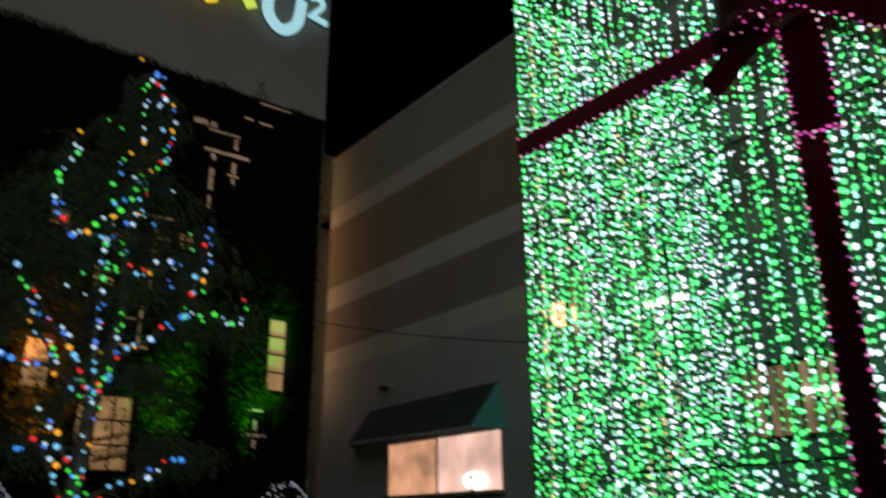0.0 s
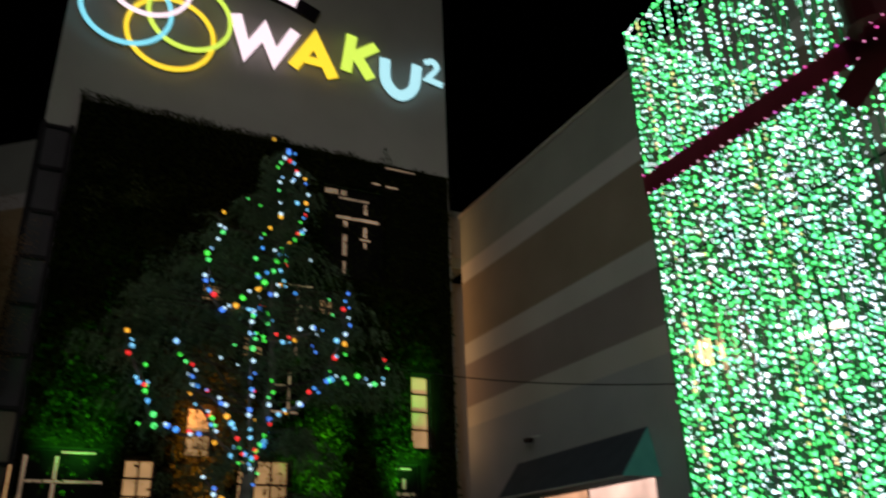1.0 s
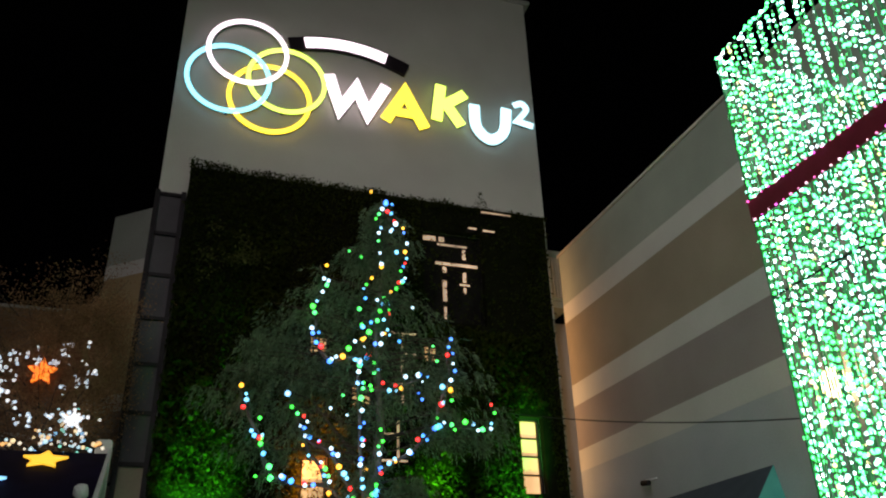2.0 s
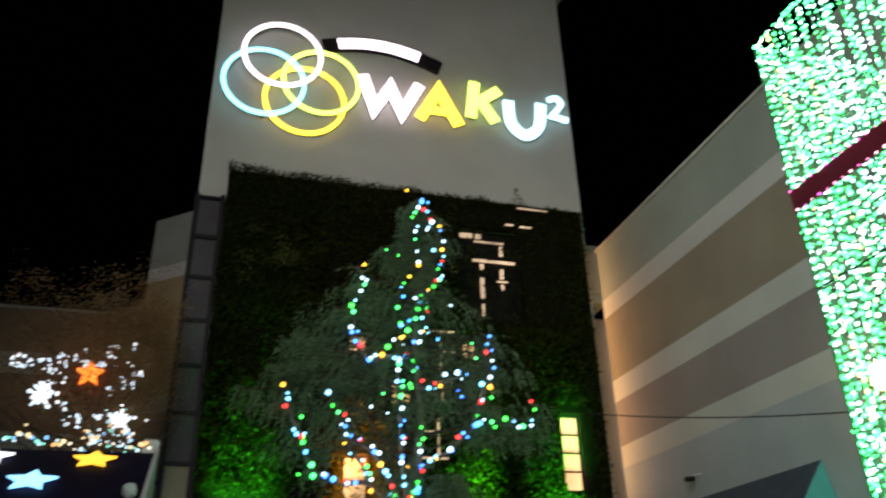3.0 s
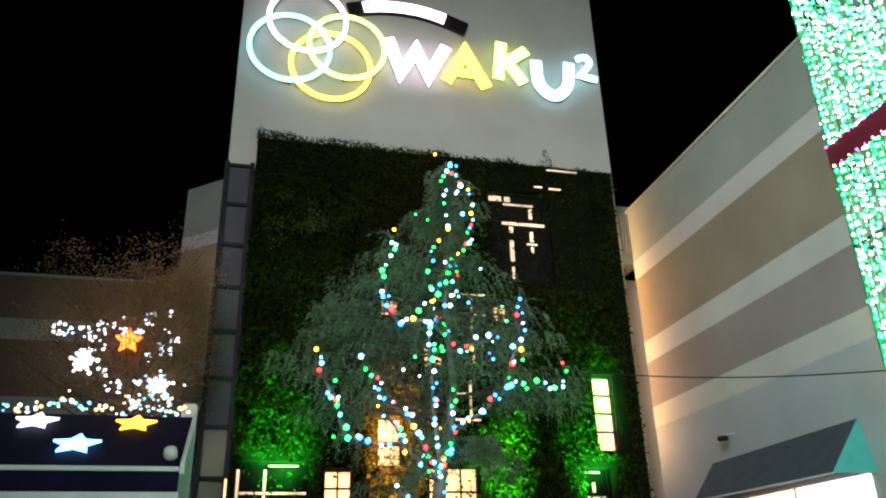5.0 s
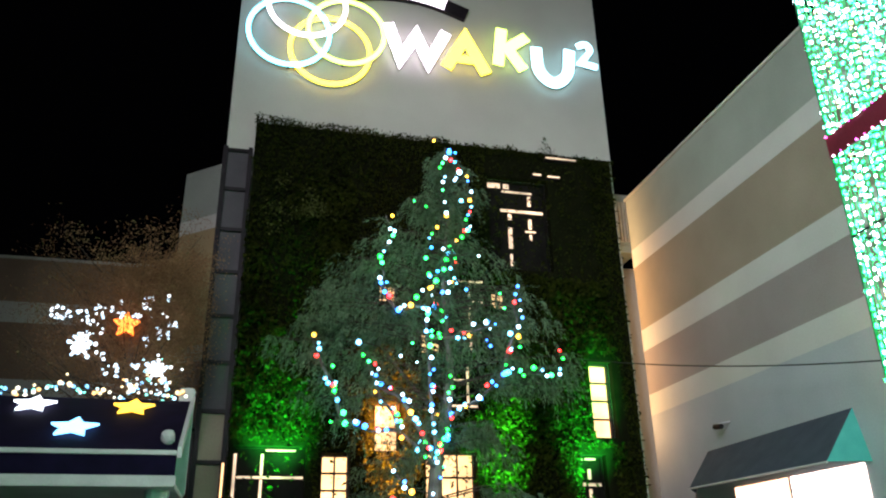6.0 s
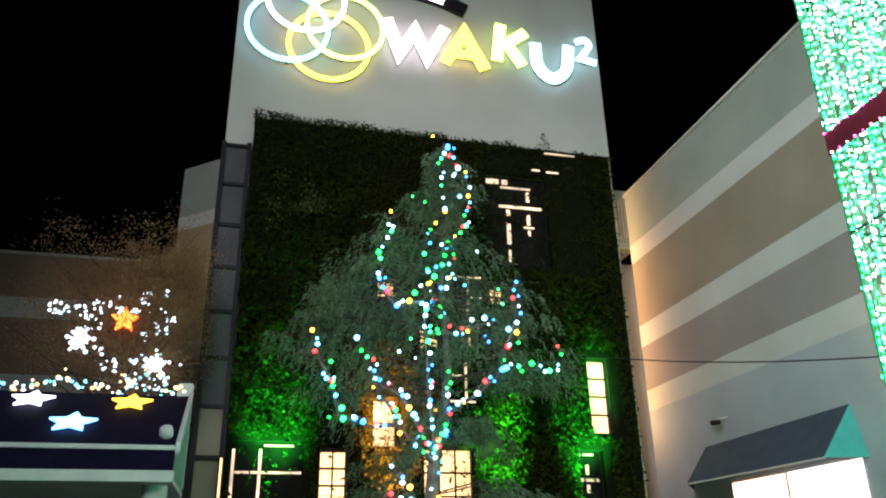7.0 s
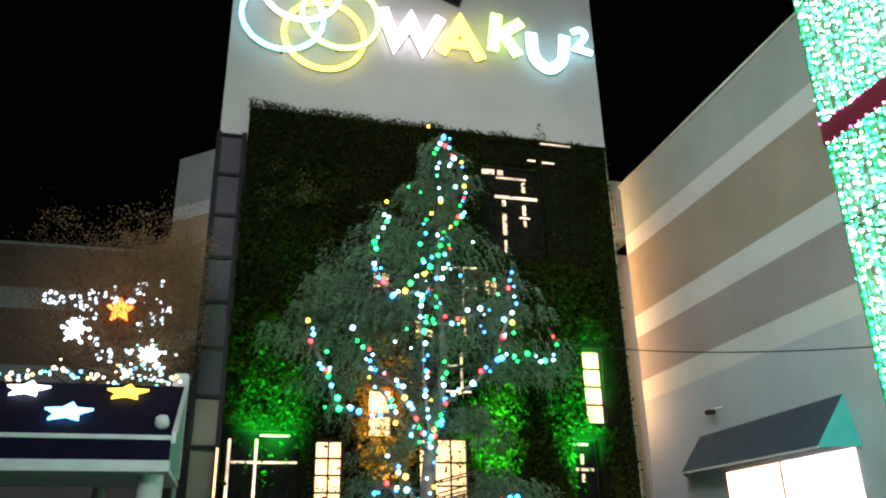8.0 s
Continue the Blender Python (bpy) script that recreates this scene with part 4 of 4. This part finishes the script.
fold([(RX - 0.06, KY + 0.05, KZ), (RX - 0.09, KY + 0.28, KZ - 0.10), (RX - 0.07, KY + 0.58, KZ - 0.28)], 0.10, "tail")
fold([(RX - 0.06, KY - 0.05, KZ), (RX - 0.10, KY - 0.05, KZ - 0.4), (RX - 0.08, KY - 0.04, KZ - 0.84)], 0.11, "tail")
part("knot", box(RX - 0.22, RX - 0.03, KY - 0.13, KY + 0.13, KZ - 0.12, KZ + 0.14, 0.05), M_RIBBON, ribbon)
edge = []
for k in range(60):
    y = BY0 + (BY1 - BY0) * k / 60
    edge += [(RX - 0.015, y, 4.365), (RX - 0.015, y + 0.03, 4.535)]
for k in range(80):
    z = 0.2 + (BZ - 0.2) * k / 80
    edge += [(RX - 0.03, 1.735, z), (RX - 0.03, 1.895, z + 0.03)]
for k in range(46):
    edge.append((RX - 0.16 + random.gauss(0, 0.05), KY + random.gauss(0, 0.16), KZ - 0.06 + random.gauss(0, 0.06)))
for k in range(22):
    out = k / 21
    edge.append((RX - 0.31, KY - 0.75 * out, KZ - 0.55 * out - 0.8 * (0.09 + 0.16 * out) + random.gauss(0, 0.012)))
for k in range(16):
    out = k / 15
    edge += [(RX - 0.13, KY - 0.16 + random.gauss(0, 0.01), KZ - 0.8 * out), (RX - 0.13, KY + 0.07 + random.gauss(0, 0.01), KZ - 0.8 * out)]
edge += [(RX - 0.10 + random.gauss(0, 0.01), KY - 0.17 + 0.26 * k / 15, KZ - 0.83 + random.gauss(0, 0.012)) for k in range(16)]
bulbs("edge_bulb_run", edge, 0.0078, M_LED_PURPLE, ribbon, label="tiny purple edge lights")

# ---------------------------------------------------------------- canopy with light stars
canopy = thing("walkway_canopy", "navy walkway canopy with white edges and light stars", "canopy")
CX0, CX1 = -14.0, -0.86
bm = bmesh.new()
sec = [(11.0, 3.25), (12.5, 4.22), (12.55, 4.18), (11.05, 3.21)]
a = [bm.verts.new((CX0, y, z)) for y, z in sec]
b = [bm.verts.new((CX1, y, z)) for y, z in sec]
for k in range(4):
    bm.faces.new((a[k], a[(k + 1) % 4], b[(k + 1) % 4], b[k]))
bm.faces.new(a[::-1]), bm.faces.new(b)
bmesh.ops.recalc_face_normals(bm, faces=bm.faces[:])
part("roof", bm, M_NAVY, canopy)
part("upper_trim", box(CX0, CX1, 10.93, 11.03, 3.19, 3.25, 0.008), M_WHITE, canopy, "white edge trim")
part("fascia", box(CX0, CX1, 10.97, 11.05, 2.93, 3.19), M_NAVY, canopy)
part("lower_trim", box(CX0, CX1 + 0.02, 10.92, 11.05, 2.79, 2.93, 0.008), M_WHITE, canopy, "white edge trim")
part("soffit", box(CX0, CX1, 11.05, 13.2, 2.80, 2.86), M_WHITE, canopy)
for x in (-1.1, -4.6, -8.1):
    part("column", tube([(x, 11.5, 0), (x, 11.5, 2.8)], 0.16, 18), M_WHITE, canopy)
board = bmesh.new()
a = [board.verts.new((CX1 + 0.004, y, z)) for y, z in ((10.98, 3.16), (12.55, 4.16), (12.55, 4.30), (10.98, 3.30))]
b = [board.verts.new((CX1 + 0.06, y, z)) for y, z in ((10.98, 3.16), (12.55, 4.16), (12.55, 4.30), (10.98, 3.30))]
for k in range(4):
    board.faces.new((a[k], a[(k + 1) % 4], b[(k + 1) % 4], b[k]))
board.faces.new(a[::-1]), board.faces.new(b)
bmesh.ops.recalc_face_normals(board, faces=board.faces[:])
part("gable_board", board, M_WHITE, canopy, "pale board along the sloping roof end")
part("end_post", box(-1.05, -0.82, 12.60, 12.8, 2.86, 4.45, 0.02), M_WHITE, canopy)
bm = bmesh.new()
bmesh.ops.create_icosphere(bm, subdivisions=2, radius=0.10)
for v in bm.verts:
    v.co *= 1 + 0.25 * noise.noise(v.co * 14)
bmesh.ops.translate(bm, vec=(-1.0, 11.15, 3.45), verts=bm.verts)
finial = thing("ornament", "small white lumpy ornament on the canopy edge", "ornament")
part("body", bm, M_WHITE, finial)

slope = math.atan2(0.97, 1.5)


def roof_star(x, f, size, mat, label):
    s = thing("light_star", label, "light star", "canopy stars")
    bm = prism(star(0, 0, size, 0.5), -0.03, 0.0)
    ob = part("glow_panel", bm, mat, s)
    s.matrix_world = pose(x, 11.0 + 1.5 * f - 0.03, 3.25 + 0.97 * f + 0.03, -90 + math.degrees(slope))
    return s


roof_star(-2.25, 0.33, 0.32, M_STAR_BLUE, "blue-white glowing star on the canopy roof")
roof_star(-1.62, 0.76, 0.30, M_STAR_YELLOW, "yellow glowing star on the canopy roof")
roof_star(-2.95, 0.77, 0.30, M_LED_WHITE, "white glowing star on the canopy roof")

garland = thing("light_garland", "multicoloured light garland along the canopy ridge", "string lights")
path = [Vector((-6 + 5.05 * k / 60, 12.58, 4.32 + 0.05 * math.sin(k * 0.75) + 0.20 * math.exp(-((-6 + 5.05 * k / 60 + 2.71) / 0.14) ** 2))) for k in range(61)]
wire = part("wire", tube(path, 0.008, 4), M_CABLE, garland)
M_LED_MIX = glowing("garland_leds", [(0.5, 0.85, 1.0), (1.0, 0.75, 0.4), (0.25, 1.0, 0.8), (1.0, 0.9, 0.7), (0.2, 0.55, 1.0), (1.0, 0.5, 0.15), (0.6, 0.9, 1.0)], 3.5)
bulbs("bulb_run", [q + Vector((random.gauss(0, 0.03), random.gauss(0, 0.03), random.gauss(0, 0.04))) for q in path for _ in range(2)], 0.028, M_LED_MIX, wire)

# ---------------------------------------------------------------- autumn tree with star lights
SY = 14.0
atree = thing("autumn_tree", "thin tree with sparse brown leaves and white lights", "tree")
part("trunk", tube(smooth_path([(-2.05, SY, 0), (-2.1, SY, 3), (-2.0, SY, 5), (-2.1, SY, 6.4)], 5), [0.13 - 0.005 * k for k in range(16)], 8), M_BARK, atree)
centres, ways = [], []
boughs = bmesh.new()
for b in range(95):
    z0 = random.uniform(3.9, 6.4)
    ang = random.uniform(0, math.tau)
    reach = random.uniform(0.7, 1.9)
    base = Vector((-2.05, SY, z0))
    tip = base + Vector((math.cos(ang) * reach, math.sin(ang) * reach * 0.6, random.uniform(0.5, 1.35)))
    if tip.x > -1.0:
        tip.x = -1.0 - 0.4 * random.random()
    mid = base.lerp(tip, 0.5) + Vector((0, 0, -0.12))
    pts = smooth_path([base, mid, tip], 5)
    tube(pts, [0.018 - 0.0015 * k for k in range(len(pts))], 5, boughs)
    thick = 300 if tip.x > -2.6 else 130
    for q in pts[4:]:
        for j in range(thick if q.z > 5.6 else thick // 3):
            leaf = q + Vector((random.gauss(0, 0.22), random.gauss(0, 0.2), random.gauss(0.03, 0.2)))
            if noise.noise((leaf.x * 2.4, leaf.y * 2.4, leaf.z * 3.0)) > -0.02 - 0.35 * max(0.0, 6.9 - leaf.z) + 0.3 * max(0.0, leaf.z - 7.0):
                centres.append(leaf)
                ways.append((random.gauss(0, 1), random.gauss(0, 1), random.gauss(-0.3, 0.8)))
tagged(part("twig", boughs, M_TWIG, atree), kind="stuff")
n = len(centres)
leaves("crown", centres, ways, np.random.uniform(0.028, 0.05, n), np.random.uniform(0.014, 0.026, n), M_AUTUMN, atree, "sparse brown autumn leaves")
lights = thing("light_string", "white light strings in the bare autumn tree", "string lights")
arc = []
for cx, cz, rx, rz, n in ((-3.16, 5.85, 0.17, 0.12, 16), (-2.85, 5.80, 0.18, 0.13, 12), (-2.52, 5.92, 0.13, 0.12, 9), (-2.28, 5.98, 0.12, 0.18, 10), (-2.03, 5.84, 0.18, 0.07, 13), (-1.76, 6.06, 0.14, 0.14, 12),
                          (-2.60, 5.58, 0.16, 0.12, 9), (-2.75, 5.42, 0.14, 0.08, 9), (-1.50, 5.62, 0.12, 0.20, 16), (-1.34, 5.69, 0.07, 0.06, 5), (-1.72, 5.40, 0.04, 0.07, 4), (-2.24, 4.90, 0.20, 0.09, 11),
                          (-2.45, 5.14, 0.12, 0.06, 5), (-1.75, 4.92, 0.16, 0.14, 8), (-1.95, 4.72, 0.25, 0.08, 5), (-1.14, 4.98, 0.02, 0.02, 1), (-1.45, 6.18, 0.06, 0.03, 2), (-1.60, 4.62, 0.30, 0.08, 4)):
    for k in range(n):
        a, f = random.uniform(0, math.tau), random.uniform(0.2, 1) ** 0.5
        arc.append((cx + rx * math.cos(a) * f, SY - 0.5 + random.gauss(0, 0.1), cz + rz * math.sin(a) * f))
bulbs("bulb_run", arc, np.random.choice([0.017, 0.023, 0.030], len(arc)), M_LED_WHITE, lights)
mixed = [(-1.65 + random.uniform(-0.36, 0.40), SY - 0.5 + random.gauss(0, 0.08), 4.66 + random.gauss(0, 0.09)) for k in range(26)] + [(-1.70 + random.gauss(0, 0.12), SY - 0.5, 5.0 + random.gauss(0, 0.16)) for k in range(8)]
bulbs("bulb_run", mixed, 0.027, M_LED_MIX, lights, label="blue, teal and amber bulbs")
for x, z, r, m, lab in ((-2.06, 5.62, 0.22, M_STAR_ORANGE, "glowing orange star hung in the tree"), (-2.70, 5.22, 0.21, M_LED_WHITE, "glowing white star hung in the tree"),
                        (-1.48, 4.88, 0.21, M_LED_WHITE, "glowing white star hung in the tree")):
    s = thing("hanging_star", lab, "light star", "tree stars")
    panel = part("glow_panel", prism(star(x, z, r * (1.0 if m is M_STAR_ORANGE else 0.72), 0.5), SY - 0.75, SY - 0.68), m, s)
    if m is M_LED_WHITE:
        tips = star(x, z, r, 0.5)
        dots = [(p[0] + random.gauss(0, 0.015), SY - 0.77, p[1] + random.gauss(0, 0.015)) for p in tips]
        dots += [(x + (p[0] - x) * 0.7, SY - 0.77, z + (p[1] - z) * 0.7) for p in tips[::2]]
        bulbs("bulb_run", dots, 0.030, M_LED_WHITE, panel, label="round white bulbs along the star")
    part("hook", tube([(x, SY - 0.715, z + r * 0.9), (x, SY - 0.6, z + r + 0.25), (x, SY, z + r + 0.3)], 0.008, 4), M_CABLE, s)


# ---------------------------------------------------------------- lit shrubs in front of the tower
def shrub(x, y, h, w, count):
    s = thing("lit_shrub", "clipped dark shrub wrapped in white light net", "shrub", "lit shrubs")
    part("stem", tube([(x, y, 0), (x, y, h * 0.6)], 0.04), M_BARK, s)
    c, wy, led = [], [], []
    for k in range(count):
        v = Vector((random.gauss(0, 1), random.gauss(0, 1), random.gauss(0, 1))).normalized()
        r = random.uniform(0.7, 1.02)
        q = Vector((x + v.x * w * r, y + v.y * w * r, h * 0.55 + v.z * h * 0.45 * r))
        c.append(q), wy.append(v + Vector((random.gauss(0, 0.6), random.gauss(0, 0.6), random.gauss(0, 0.6))))
        if k % 14 == 0:
            led.append(Vector((x + v.x * w * 1.04, y + v.y * w * 1.04, h * 0.55 + v.z * h * 0.47)))
    leaves("crown", c, wy, np.random.uniform(0.05, 0.1, count), np.random.uniform(0.03, 0.05, count), M_LEAF, s)
    bulbs("light_net", led, 0.02, M_LED_WHITE, s, label="white net lights")


shrub(5.95, 12.0, 2.25, 0.55, 2600)
shrub(1.7, 12.0, 2.2, 0.45, 2200)
